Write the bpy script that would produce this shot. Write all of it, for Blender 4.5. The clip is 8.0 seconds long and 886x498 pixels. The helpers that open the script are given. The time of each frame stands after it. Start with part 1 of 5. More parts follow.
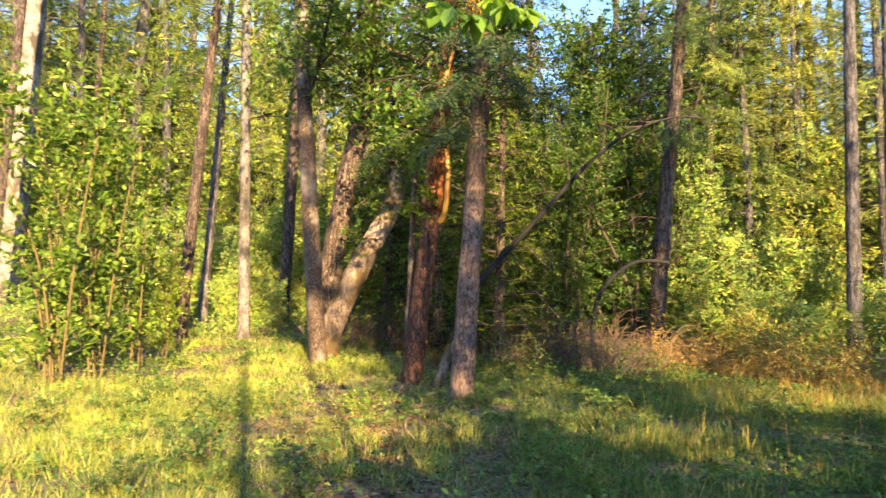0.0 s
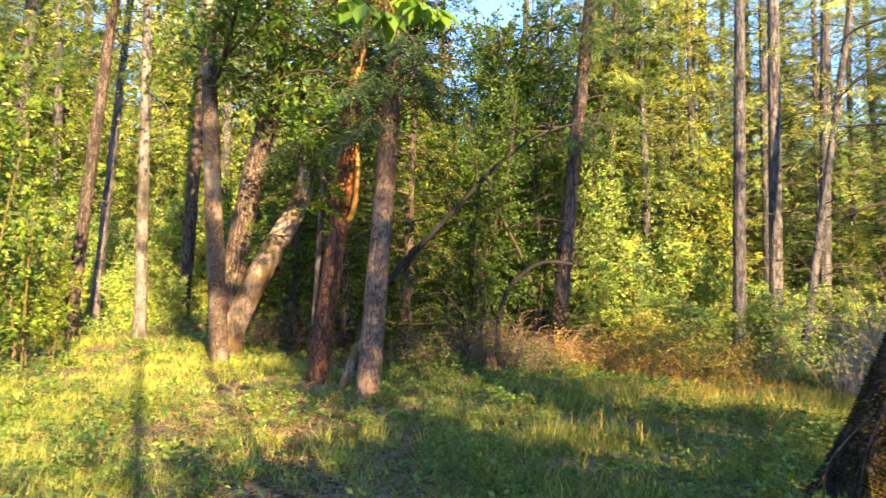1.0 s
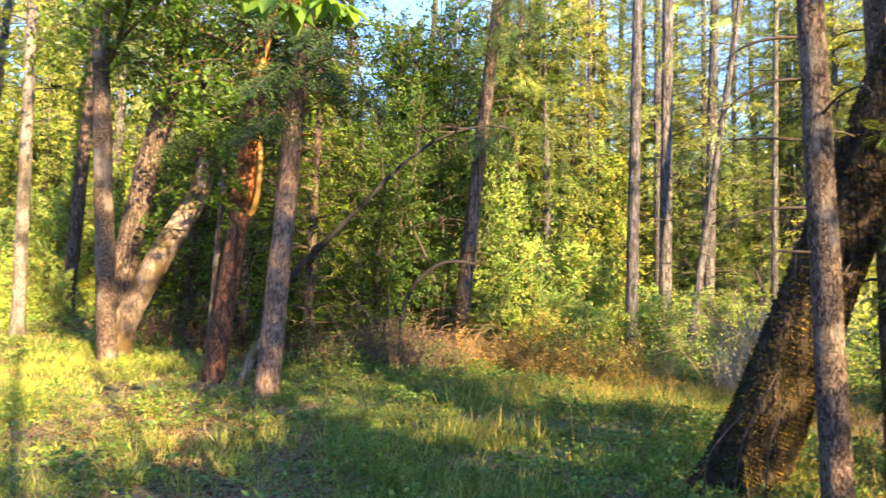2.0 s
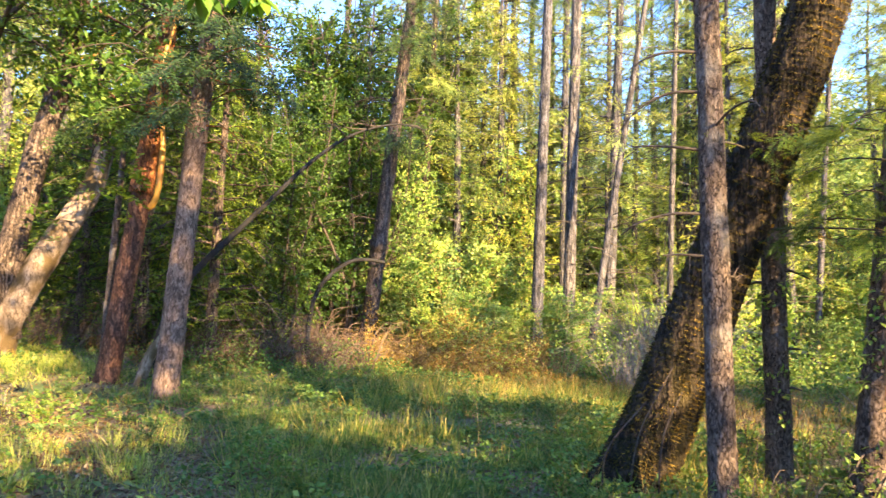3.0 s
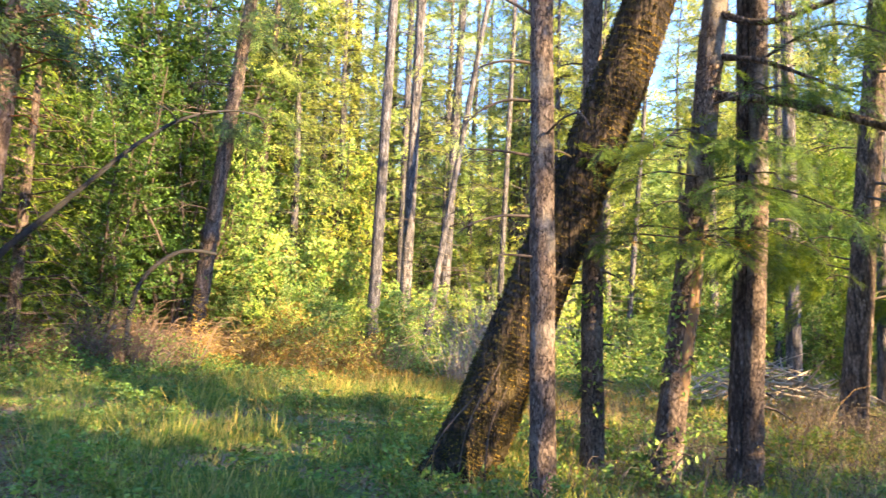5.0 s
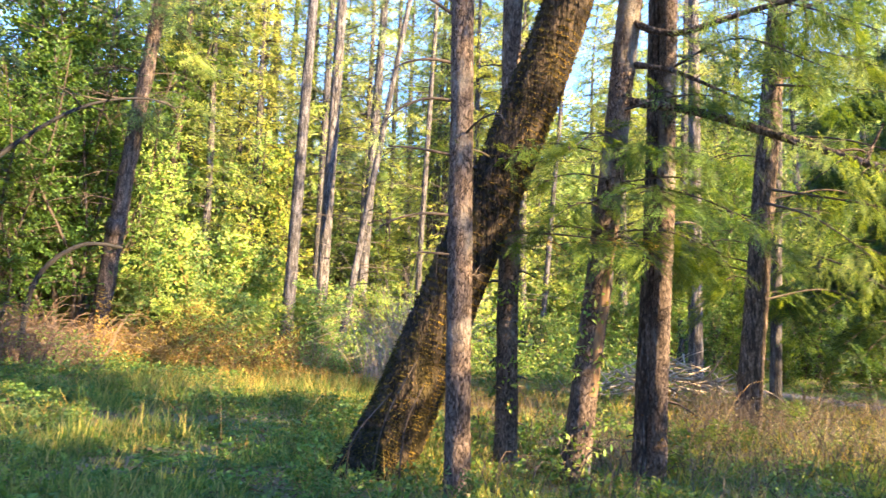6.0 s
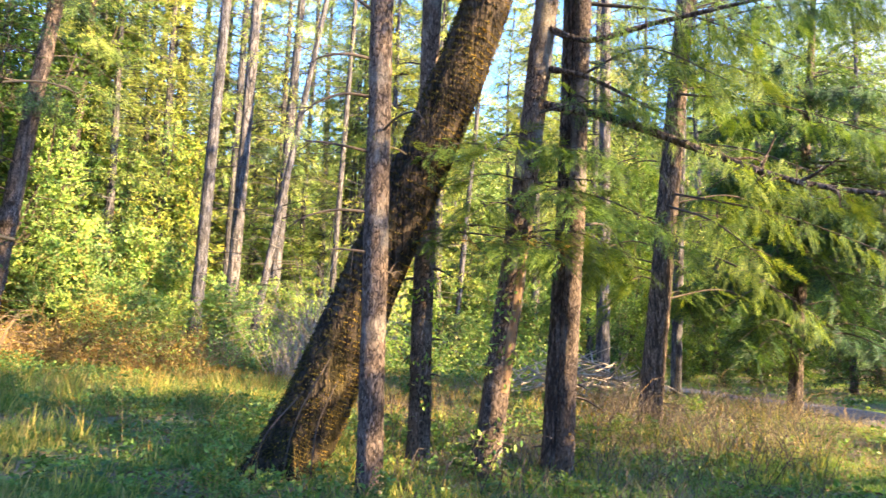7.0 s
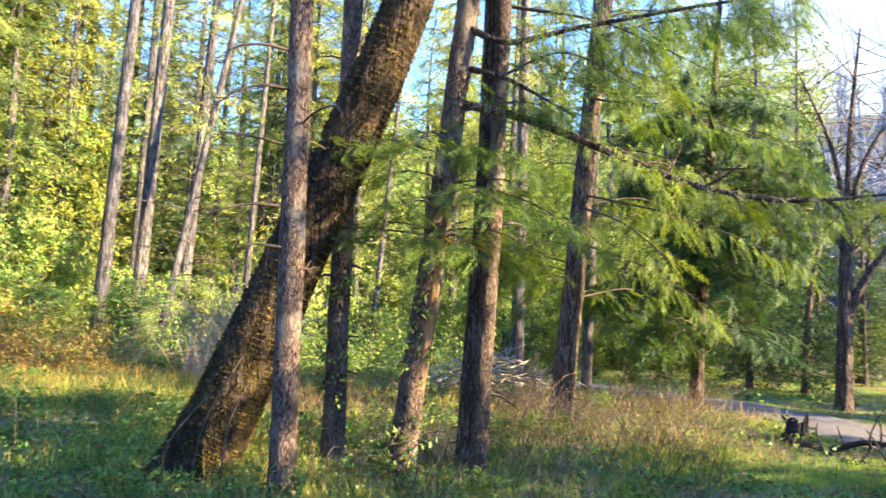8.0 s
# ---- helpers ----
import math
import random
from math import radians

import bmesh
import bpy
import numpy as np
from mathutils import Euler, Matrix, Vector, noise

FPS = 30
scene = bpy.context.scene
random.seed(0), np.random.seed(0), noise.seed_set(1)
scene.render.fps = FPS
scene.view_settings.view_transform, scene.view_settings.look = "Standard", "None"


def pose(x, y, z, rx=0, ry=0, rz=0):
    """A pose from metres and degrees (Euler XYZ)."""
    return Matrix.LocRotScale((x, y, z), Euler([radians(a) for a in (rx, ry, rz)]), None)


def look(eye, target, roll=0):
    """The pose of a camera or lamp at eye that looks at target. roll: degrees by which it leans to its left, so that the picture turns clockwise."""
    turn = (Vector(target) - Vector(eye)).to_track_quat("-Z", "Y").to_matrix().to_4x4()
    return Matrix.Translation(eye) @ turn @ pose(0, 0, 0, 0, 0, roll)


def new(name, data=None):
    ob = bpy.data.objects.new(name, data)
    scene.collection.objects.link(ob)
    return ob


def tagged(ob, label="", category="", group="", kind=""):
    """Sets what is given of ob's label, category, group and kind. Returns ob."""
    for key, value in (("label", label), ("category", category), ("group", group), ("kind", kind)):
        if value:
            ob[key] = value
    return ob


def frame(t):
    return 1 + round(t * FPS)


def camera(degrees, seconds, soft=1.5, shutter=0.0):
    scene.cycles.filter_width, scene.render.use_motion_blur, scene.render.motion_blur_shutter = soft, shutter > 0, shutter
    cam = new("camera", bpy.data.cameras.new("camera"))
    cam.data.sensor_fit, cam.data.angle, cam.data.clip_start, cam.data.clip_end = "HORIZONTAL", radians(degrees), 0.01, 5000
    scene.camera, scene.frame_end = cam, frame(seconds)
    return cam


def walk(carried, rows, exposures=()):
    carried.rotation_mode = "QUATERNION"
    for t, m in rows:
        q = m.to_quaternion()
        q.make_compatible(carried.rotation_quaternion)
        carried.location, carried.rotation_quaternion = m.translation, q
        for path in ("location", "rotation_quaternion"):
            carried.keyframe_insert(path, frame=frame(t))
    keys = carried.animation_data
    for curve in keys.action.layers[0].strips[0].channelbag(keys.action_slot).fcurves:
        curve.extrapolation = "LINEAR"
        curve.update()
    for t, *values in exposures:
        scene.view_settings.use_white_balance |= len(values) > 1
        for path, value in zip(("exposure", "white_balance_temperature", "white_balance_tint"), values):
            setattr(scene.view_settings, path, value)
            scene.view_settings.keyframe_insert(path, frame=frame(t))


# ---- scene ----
# ---------------------------------------------------------------- camera
EYE = 1.5
cam = camera(63.95, 8.0, soft=1.35, shutter=0.5)
PAN = [  # seconds, turn, tilt, lean
    (0.0, 0.00, 5.50, -0.50), (0.5, -3.78, 5.49, -0.63), (1.0, -7.42, 5.49, -0.77), (1.5, -11.18, 5.50, -0.93),
    (2.2, -16.80, 5.51, -1.18), (3.0, -22.50, 5.55, -1.38), (3.5, -25.20, 5.57, -1.46), (4.0, -28.17, 5.56, -1.57),
    (4.5, -31.73, 5.57, -1.70), (5.0, -35.62, 5.58, -1.86), (5.7, -40.35, 5.60, -2.00), (6.5, -45.62, 5.61, -2.13),
    (7.0, -49.12, 5.66, -2.22), (7.5, -52.23, 5.68, -2.33), (8.0, -55.77, 5.71, -2.47)]
walk(cam, [(t, pose(0, 0, EYE, 90 + tilt, lean, turn)) for t, turn, tilt, lean in PAN],
     exposures=[(0.0, 2.42, 7150, 15), (4.0, 2.98, 6600, 16), (6.5, 3.04, 6420, 16), (8.0, 2.97, 6050, 13)])

# ---------------------------------------------------------------- light
SUN_BEARING, SUN_UP = 164.8, 20.0
sun_dir = Vector((math.sin(radians(SUN_BEARING)) * math.cos(radians(SUN_UP)), math.cos(radians(SUN_BEARING)) * math.cos(radians(SUN_UP)), math.sin(radians(SUN_UP))))
sun_data = bpy.data.lights.new("sun", "SUN")
sun_data.energy, sun_data.angle, sun_data.color = 4.5, radians(0.55), (1.0, 0.75, 0.40)
new("sun", sun_data).matrix_world = look(sun_dir * 60, (0, 0, 0))

world = bpy.data.worlds.new("sky")
scene.world = world
world.use_nodes = True
wt = world.node_tree
wt.nodes.clear()
w_out, w_bg, w_sky = wt.nodes.new("ShaderNodeOutputWorld"), wt.nodes.new("ShaderNodeBackground"), wt.nodes.new("ShaderNodeTexSky")
w_sky.sky_type, w_sky.sun_disc = "NISHITA", False
w_sky.sun_elevation, w_sky.sun_rotation = radians(SUN_UP), radians(SUN_BEARING)
w_sky.air_density, w_sky.dust_density, w_sky.ozone_density = 0.9, 0.3, 6.0
w_co, w_no, w_ra, w_mix = wt.nodes.new("ShaderNodeTexCoord"), wt.nodes.new("ShaderNodeTexNoise"), wt.nodes.new("ShaderNodeValToRGB"), wt.nodes.new("ShaderNodeMixRGB")
w_no.inputs["Scale"].default_value, w_no.inputs["Detail"].default_value = 2.6, 5.0
w_ra.color_ramp.elements[0].position, w_ra.color_ramp.elements[1].position = 0.35, 0.65
w_mix.inputs["Color2"].default_value = (1.35, 1.38, 1.32, 1)   # thin bright cloud
wt.links.new(w_co.outputs["Generated"], w_no.inputs["Vector"])
wt.links.new(w_no.outputs["Fac"], w_ra.inputs["Fac"])
w_dot, w_map, w_mul = wt.nodes.new("ShaderNodeVectorMath"), wt.nodes.new("ShaderNodeMapRange"), wt.nodes.new("ShaderNodeMath")
w_dot.operation, w_mul.operation = "DOT_PRODUCT", "MULTIPLY"   # the cloud lies over the eastern hill
w_dot.inputs[1].default_value = (0.98, 0.05, 0.2)
w_map.inputs["From Min"].default_value, w_map.inputs["From Max"].default_value = 0.935, 0.995
wt.links.new(w_co.outputs["Generated"], w_dot.inputs[0])
wt.links.new(w_dot.outputs["Value"], w_map.inputs["Value"])
wt.links.new(w_map.outputs["Result"], w_mul.inputs[0])
wt.links.new(w_ra.outputs["Color"], w_mul.inputs[1])
wt.links.new(w_mul.outputs[0], w_mix.inputs["Fac"])
wt.links.new(w_sky.outputs["Color"], w_mix.inputs["Color1"])
wt.links.new(w_mix.outputs["Color"], w_bg.inputs["Color"])
w_bg.inputs["Strength"].default_value = 0.15
wt.links.new(w_bg.outputs["Background"], w_out.inputs["Surface"])


# ---------------------------------------------------------------- materials
class Nodes:
    """A node material under construction."""

    def __init__(self, name):
        self.mat = bpy.data.materials.new(name)
        self.mat.use_nodes = True
        self.tree = self.mat.node_tree
        self.tree.nodes.clear()
        self.out = self.add("ShaderNodeOutputMaterial")

    def add(self, kind, **inputs):
        n = self.tree.nodes.new(kind)
        for key, value in inputs.items():
            n.inputs[key.replace("_", " ")].default_value = value
        return n

    def link(self, a, b):
        self.tree.links.new(a, b)

    def ramp(self, fac, stops):
        r = self.add("ShaderNodeValToRGB")
        el = r.color_ramp.elements
        while len(el) < len(stops):
            el.new(0.5)
        for e, (p, c) in zip(el, stops):
            e.position, e.color = p, (*c, 1)
        self.link(fac, r.inputs["Fac"])
        return r.outputs["Color"]

    def mix(self, fac, a, b, blend="MIX"):
        m = self.add("ShaderNodeMixRGB")
        m.blend_type = blend
        for sock, v in ((m.inputs["Fac"], fac), (m.inputs["Color1"], a), (m.inputs["Color2"], b)):
            if isinstance(v, (int, float)):
                sock.default_value = v
            elif isinstance(v, tuple):
                sock.default_value = (*v, 1)
            else:
                self.link(v, sock)
        return m.outputs["Color"]

    def noise(self, scale, detail=4.0, stretch=None, source="Object"):
        co = self.add("ShaderNodeTexCoord").outputs[source]
        if stretch:
            mp = self.add("ShaderNodeMapping")
            mp.inputs["Scale"].default_value = stretch
            self.link(co, mp.inputs["Vector"])
            co = mp.outputs["Vector"]
        n = self.add("ShaderNodeTexNoise", Scale=scale, Detail=detail)
        self.link(co, n.inputs["Vector"])
        return n.outputs["Fac"]

    def bump(self, height, strength, distance):
        b = self.add("ShaderNodeBump", Strength=strength, Distance=distance)
        self.link(height, b.inputs["Height"])
        return b.outputs["Normal"]


def leaf_material(name, stops, through_share=0.35, rough=0.45, glow=(1.25, 1.15, 0.55), patch=2.2, depth=0.35):
    """Foliage: each leaf its own tint, patches painted duller or brighter as shaded and lit clumps, part of the light
    passing through.
    """
    n = Nodes(name)
    tint = n.ramp(n.add("ShaderNodeNewGeometry").outputs["Random Per Island"], stops)
    pos = n.add("ShaderNodeNewGeometry").outputs["Position"]
    big = n.add("ShaderNodeTexNoise", Scale=patch, Detail=2.0)
    n.link(pos, big.inputs["Vector"])
    shade = n.ramp(big.outputs["Fac"], [(0.32, (1 - depth, 1 - depth * 0.9, 1 - depth * 0.8)), (0.68, (1 + depth, 1 + depth * 0.9, 1 - depth * 0.2))])
    colour = n.mix(1.0, tint, shade, "MULTIPLY")
    own = n.ramp(n.add("ShaderNodeObjectInfo").outputs["Random"], [(0.0, (0.8, 0.9, 1.0)), (0.5, (1.0, 1.0, 1.0)), (1.0, (1.25, 1.1, 0.8))])
    colour = n.mix(1.0, colour, own, "MULTIPLY")
    p = n.add("ShaderNodeBsdfPrincipled", Roughness=rough)
    p.inputs["Specular IOR Level"].default_value = 0.22
    n.link(colour, p.inputs["Base Color"])
    t = n.add("ShaderNodeBsdfTranslucent")
    n.link(n.mix(1.0, colour, glow, "MULTIPLY"), t.inputs["Color"])
    m = n.add("ShaderNodeMixShader", Fac=through_share)
    n.link(p.outputs["BSDF"], m.inputs[1])
    n.link(t.outputs["BSDF"], m.inputs[2])
    n.link(m.outputs["Shader"], n.out.inputs["Surface"])
    return n.mat


def bark_material(name, dark, mid, light, plate=22.0, stretch=(1, 1, 0.22), moss=None, moss_cut=0.5, relief=0.02, rough=0.9, furrow=0.09):
    """Bark: rough scales split by dark wandering furrows along the stem, with pale scales, stains and moss in patches."""
    n = Nodes(name)
    split = n.noise(plate, 5, stretch)
    away = n.add("ShaderNodeMath")
    away.operation = "SUBTRACT"
    away.inputs[1].default_value = 0.5
    n.link(split, away.inputs[0])
    fold = n.add("ShaderNodeMath")
    fold.operation = "ABSOLUTE"
    n.link(away.outputs[0], fold.inputs[0])
    crack = n.ramp(fold.outputs[0], [(0.0, (0, 0, 0)), (furrow, (1, 1, 1))])
    grain = n.noise(55, 7, (1, 1, 0.35))
    tone = n.ramp(grain, [(0.3, dark), (0.5, mid), (0.70, light)])
    blot = n.ramp(n.noise(3.1, 5, (1, 1, 0.6)), [(0.32, (0.7, 0.7, 0.72)), (0.5, (1, 1, 1)), (0.68, (1.25, 1.2, 1.12))])
    col = n.mix(1.0, tone, blot, "MULTIPLY")
    own = n.ramp(n.add("ShaderNodeObjectInfo").outputs["Random"], [(0.0, (0.8, 0.82, 0.88)), (1.0, (1.2, 1.15, 1.08))])
    col = n.mix(1.0, col, own, "MULTIPLY")
    col = n.mix(crack, tuple(k * 0.5 for k in dark), col)
    if moss:
        patch = n.ramp(n.noise(3.2, 7, (1, 1, 0.5)), [(moss_cut - 0.06, (0, 0, 0)), (moss_cut + 0.08, (1, 1, 1))])
        col = n.mix(patch, col, n.ramp(n.noise(80, 5), [(0.3, tuple(k * 0.4 for k in moss)), (0.7, moss)]))
    p = n.add("ShaderNodeBsdfPrincipled", Roughness=rough)
    p.inputs["Specular IOR Level"].default_value = 0.2
    n.link(col, p.inputs["Base Color"])
    n.link(n.bump(n.mix(0.5, crack, grain), 0.9, relief), p.inputs["Normal"])
    n.link(p.outputs["BSDF"], n.out.inputs["Surface"])
    return n.mat


def plain_material(name, stops, scale=14.0, rough=0.85, relief=0.004, stretch=None):
    n = Nodes(name)
    f = n.noise(scale, 6, stretch)
    p = n.add("ShaderNodeBsdfPrincipled", Roughness=rough)
    coarse = n.ramp(n.noise(scale * 0.13, 3), [(0.3, (0.75, 0.75, 0.75)), (0.7, (1.2, 1.18, 1.12))])
    n.link(n.mix(1.0, n.ramp(f, stops), coarse, "MULTIPLY"), p.inputs["Base Color"])
    n.link(n.bump(f, 0.8, relief), p.inputs["Normal"])
    n.link(p.outputs["BSDF"], n.out.inputs["Surface"])
    return n.mat


M_FIR_BARK = bark_material("fir_bark", (0.05, 0.037, 0.03), (0.12, 0.088, 0.07), (0.28, 0.22, 0.18), 16, (1, 1, 0.14), relief=0.03)
M_PINE_BARK = bark_material("pine_bark", (0.05, 0.035, 0.027), (0.118, 0.085, 0.065), (0.24, 0.185, 0.145), 26, (1, 1, 0.45), moss=(0.34, 0.30, 0.255), moss_cut=0.60, relief=0.02, furrow=0.05)
M_PINK_BARK = bark_material("pinkish_bark", (0.11, 0.07, 0.05), (0.21, 0.14, 0.10), (0.34, 0.25, 0.195), 11, (1, 1, 0.3), relief=0.015, furrow=0.05)
# brown patches are moss and also painted mottling for leaf shadow
M_PALE_BARK = bark_material("pale_bark", (0.15, 0.10, 0.07), (0.30, 0.225, 0.165), (0.43, 0.345, 0.265), 8, (1, 1, 0.25), moss=(0.15, 0.10, 0.045), moss_cut=0.50, relief=0.01, furrow=0.03)
M_ASH_BARK = bark_material("ash_grey_bark", (0.10, 0.085, 0.072), (0.235, 0.205, 0.175), (0.42, 0.385, 0.335), 9, (1, 1, 0.25), moss=(0.10, 0.085, 0.06), moss_cut=0.55, relief=0.01, furrow=0.03)
M_RED_BARK = bark_material("red_peeling_bark", (0.07, 0.03, 0.018), (0.155, 0.068, 0.038), (0.30, 0.16, 0.09), 13, (1, 1, 0.3), relief=0.02, rough=0.7)
M_RUST_BARK = bark_material("rust_orange_bark", (0.14, 0.045, 0.018), (0.33, 0.12, 0.04), (0.50, 0.25, 0.09), 13, (1, 1, 0.3), relief=0.02, rough=0.6)
M_MOSS_BARK = bark_material("mossy_bark", (0.022, 0.017, 0.012), (0.055, 0.04, 0.026), (0.13, 0.09, 0.055), 10, (1, 1, 0.16), moss=(0.10, 0.075, 0.026), moss_cut=0.6, relief=0.05)
M_FAR_BARK = bark_material("far_bark", (0.055, 0.05, 0.05), (0.12, 0.11, 0.11), (0.24, 0.22, 0.215), 9, (1, 1, 0.16), relief=0.03)
M_TORN_WOOD = plain_material("torn_wood", [(0.3, (0.09, 0.05, 0.026)), (0.7, (0.27, 0.155, 0.075))], 20, 0.8, 0.01, (1, 1, 0.2))
M_SMOOTH_LIMB = plain_material("smooth_orange_limb", [(0.3, (0.36, 0.16, 0.03)), (0.6, (0.58, 0.31, 0.05)), (0.8, (0.62, 0.42, 0.10))], 9, 0.4, 0.002, (1, 1, 0.3))
M_DEAD_WOOD = plain_material("dead_wood", [(0.3, (0.11, 0.09, 0.07)), (0.7, (0.38, 0.32, 0.255))], 30, 0.9, 0.004)
# lighter dead wood: sunlight on the brush pile put into its colour
M_SUNLIT_WOOD = plain_material("sunlit_dead_wood", [(0.3, (0.20, 0.16, 0.12)), (0.7, (0.52, 0.43, 0.33))], 30, 0.9, 0.004)
M_TWIG = plain_material("brown_twig", [(0.3, (0.032, 0.023, 0.018)), (0.7, (0.10, 0.072, 0.052))], 30, 0.85, 0.003)
M_BRAMBLE = plain_material("bramble_stem", [(0.3, (0.07, 0.045, 0.03)), (0.7, (0.21, 0.14, 0.095))], 30, 0.85, 0.003)
M_TAN_STEM = plain_material("tan_stem", [(0.3, (0.22, 0.13, 0.05)), (0.7, (0.42, 0.27, 0.11))], 30, 0.8, 0.003)
M_SAPLING_STEM = plain_material("sapling_stem", [(0.3, (0.075, 0.055, 0.02)), (0.7, (0.19, 0.14, 0.05))], 30, 0.8, 0.003)
# near-black wood; on the bent sapling and dead tree it stands for shade
M_BLACK_WOOD = plain_material("black_wood", [(0.3, (0.009, 0.008, 0.0075)), (0.7, (0.028, 0.024, 0.022))], 22, 0.9, 0.01)
# fresh leaf with low sunlight put into its colour
M_SUNLIT_LEAF = leaf_material("sunlit_fresh_leaf", [(0.0, (0.085, 0.18, 0.05)), (0.5, (0.22, 0.325, 0.085)), (0.85, (0.33, 0.40, 0.125)), (0.95, (0.45, 0.42, 0.18)), (1.0, (0.40, 0.25, 0.10))], 0.28, glow=(1.1, 1.15, 0.6), patch=0.8, depth=0.5)
M_BIG_LEAF = leaf_material("large_fresh_leaf", [(0.0, (0.13, 0.27, 0.05)), (1.0, (0.22, 0.38, 0.075))], 0.5, 0.35)
M_GLOSSY = leaf_material("glossy_evergreen_leaf", [(0.0, (0.06, 0.125, 0.025)), (0.6, (0.13, 0.225, 0.045)), (1.0, (0.26, 0.34, 0.08))], 0.4, 0.3)
# leaf with shade put into its colour, the dark copy
M_SHADED_LEAF = leaf_material("shaded_leaf", [(0.0, (0.04, 0.085, 0.022)), (0.6, (0.085, 0.155, 0.036)), (1.0, (0.17, 0.26, 0.06))], 0.42, 0.4)
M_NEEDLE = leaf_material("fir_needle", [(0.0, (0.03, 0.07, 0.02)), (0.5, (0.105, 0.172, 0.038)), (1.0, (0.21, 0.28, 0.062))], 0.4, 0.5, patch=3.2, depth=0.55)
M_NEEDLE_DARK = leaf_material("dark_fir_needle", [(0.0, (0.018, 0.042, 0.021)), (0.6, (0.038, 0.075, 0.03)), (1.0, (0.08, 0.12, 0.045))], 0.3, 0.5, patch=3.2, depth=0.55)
# needle lightened: low sun and pale distance are put into the colour
M_SUNLIT_PINE = leaf_material("sunlit_pine_needle", [(0.0, (0.13, 0.20, 0.05)), (0.6, (0.27, 0.335, 0.085)), (1.0, (0.46, 0.46, 0.17))], 0.28, 0.5, glow=(1.1, 1.15, 0.6), patch=0.7, depth=0.45)
M_GRASS = leaf_material("grass_blade", [(0.0, (0.06, 0.13, 0.032)), (0.45, (0.14, 0.21, 0.07)), (0.68, (0.25, 0.29, 0.105)), (1.0, (0.46, 0.37, 0.19))], 0.4, 0.5, patch=1.6, depth=0.5)
M_LAWN = leaf_material("fresh_lawn_blade", [(0.0, (0.12, 0.22, 0.06)), (0.6, (0.25, 0.38, 0.11)), (1.0, (0.38, 0.47, 0.17))], 0.42, 0.5, patch=1.2, depth=0.4)
# grass with the low sunlight put into its colour, for the left ground
M_SUNLIT_GRASS = leaf_material("sunlit_grass_blade", [(0.0, (0.12, 0.17, 0.03)), (0.5, (0.29, 0.355, 0.07)), (0.85, (0.46, 0.48, 0.14)), (1.0, (0.60, 0.52, 0.26))], 0.32, 0.5, patch=1.6, depth=0.4)
M_LAWN = leaf_material("lawn_blade", [(0.0, (0.10, 0.20, 0.05)), (0.5, (0.18, 0.31, 0.09)), (0.85, (0.27, 0.38, 0.13)), (1.0, (0.40, 0.38, 0.20))], 0.45, 0.5, patch=1.4, depth=0.4)
M_HERB = leaf_material("herb_leaf", [(0.0, (0.06, 0.135, 0.036)), (0.6, (0.14, 0.22, 0.066)), (1.0, (0.25, 0.31, 0.095))], 0.38, 0.45, patch=1.8, depth=0.5)
# fir needle with cool shade put into its colour
M_SHADED_NEEDLE = leaf_material("shaded_fir_needle", [(0.0, (0.012, 0.032, 0.018)), (0.6, (0.046, 0.10, 0.044)), (1.0, (0.10, 0.18, 0.065))], 0.35, 0.5, patch=3.0, depth=0.5)
# one moss in two tints: sunlit side gold, shaded side dark
M_SUNLIT_MOSS = leaf_material("sunlit_moss", [(0.0, (0.06, 0.045, 0.012)), (0.5, (0.26, 0.18, 0.045)), (1.0, (0.44, 0.31, 0.09))], 0.3, 0.8, (1.1, 0.9, 0.5), patch=5.0, depth=0.5)
M_SHADED_MOSS = leaf_material("shaded_moss", [(0.0, (0.012, 0.014, 0.006)), (0.6, (0.03, 0.032, 0.011)), (1.0, (0.07, 0.06, 0.018))], 0.2, 0.8, patch=5.0, depth=0.5)
M_STRAW = leaf_material("dry_straw", [(0.0, (0.13, 0.062, 0.016)), (0.5, (0.38, 0.21, 0.045)), (1.0, (0.54, 0.38, 0.12))], 0.3, 0.7, (1.1, 0.95, 0.6))
M_LITTER = leaf_material("leaf_litter", [(0.0, (0.05, 0.028, 0.015)), (0.5, (0.12, 0.065, 0.032)), (0.85, (0.20, 0.125, 0.065)), (1.0, (0.34, 0.25, 0.16))], 0.08, 0.7, (1, 0.8, 0.5))
M_TAN_WEED = leaf_material("tan_weed", [(0.0, (0.15, 0.11, 0.07)), (0.5, (0.34, 0.26, 0.165)), (1.0, (0.50, 0.41, 0.27))], 0.3, 0.7, (1.1, 1.0, 0.7))
# branch colour shifted to blue to stand for distance haze
M_HAZED_BRANCH = plain_material("hazed_bare_branch", [(0.3, (0.085, 0.10, 0.145)), (0.7, (0.20, 0.23, 0.31))], 6, 0.9, 0.004)


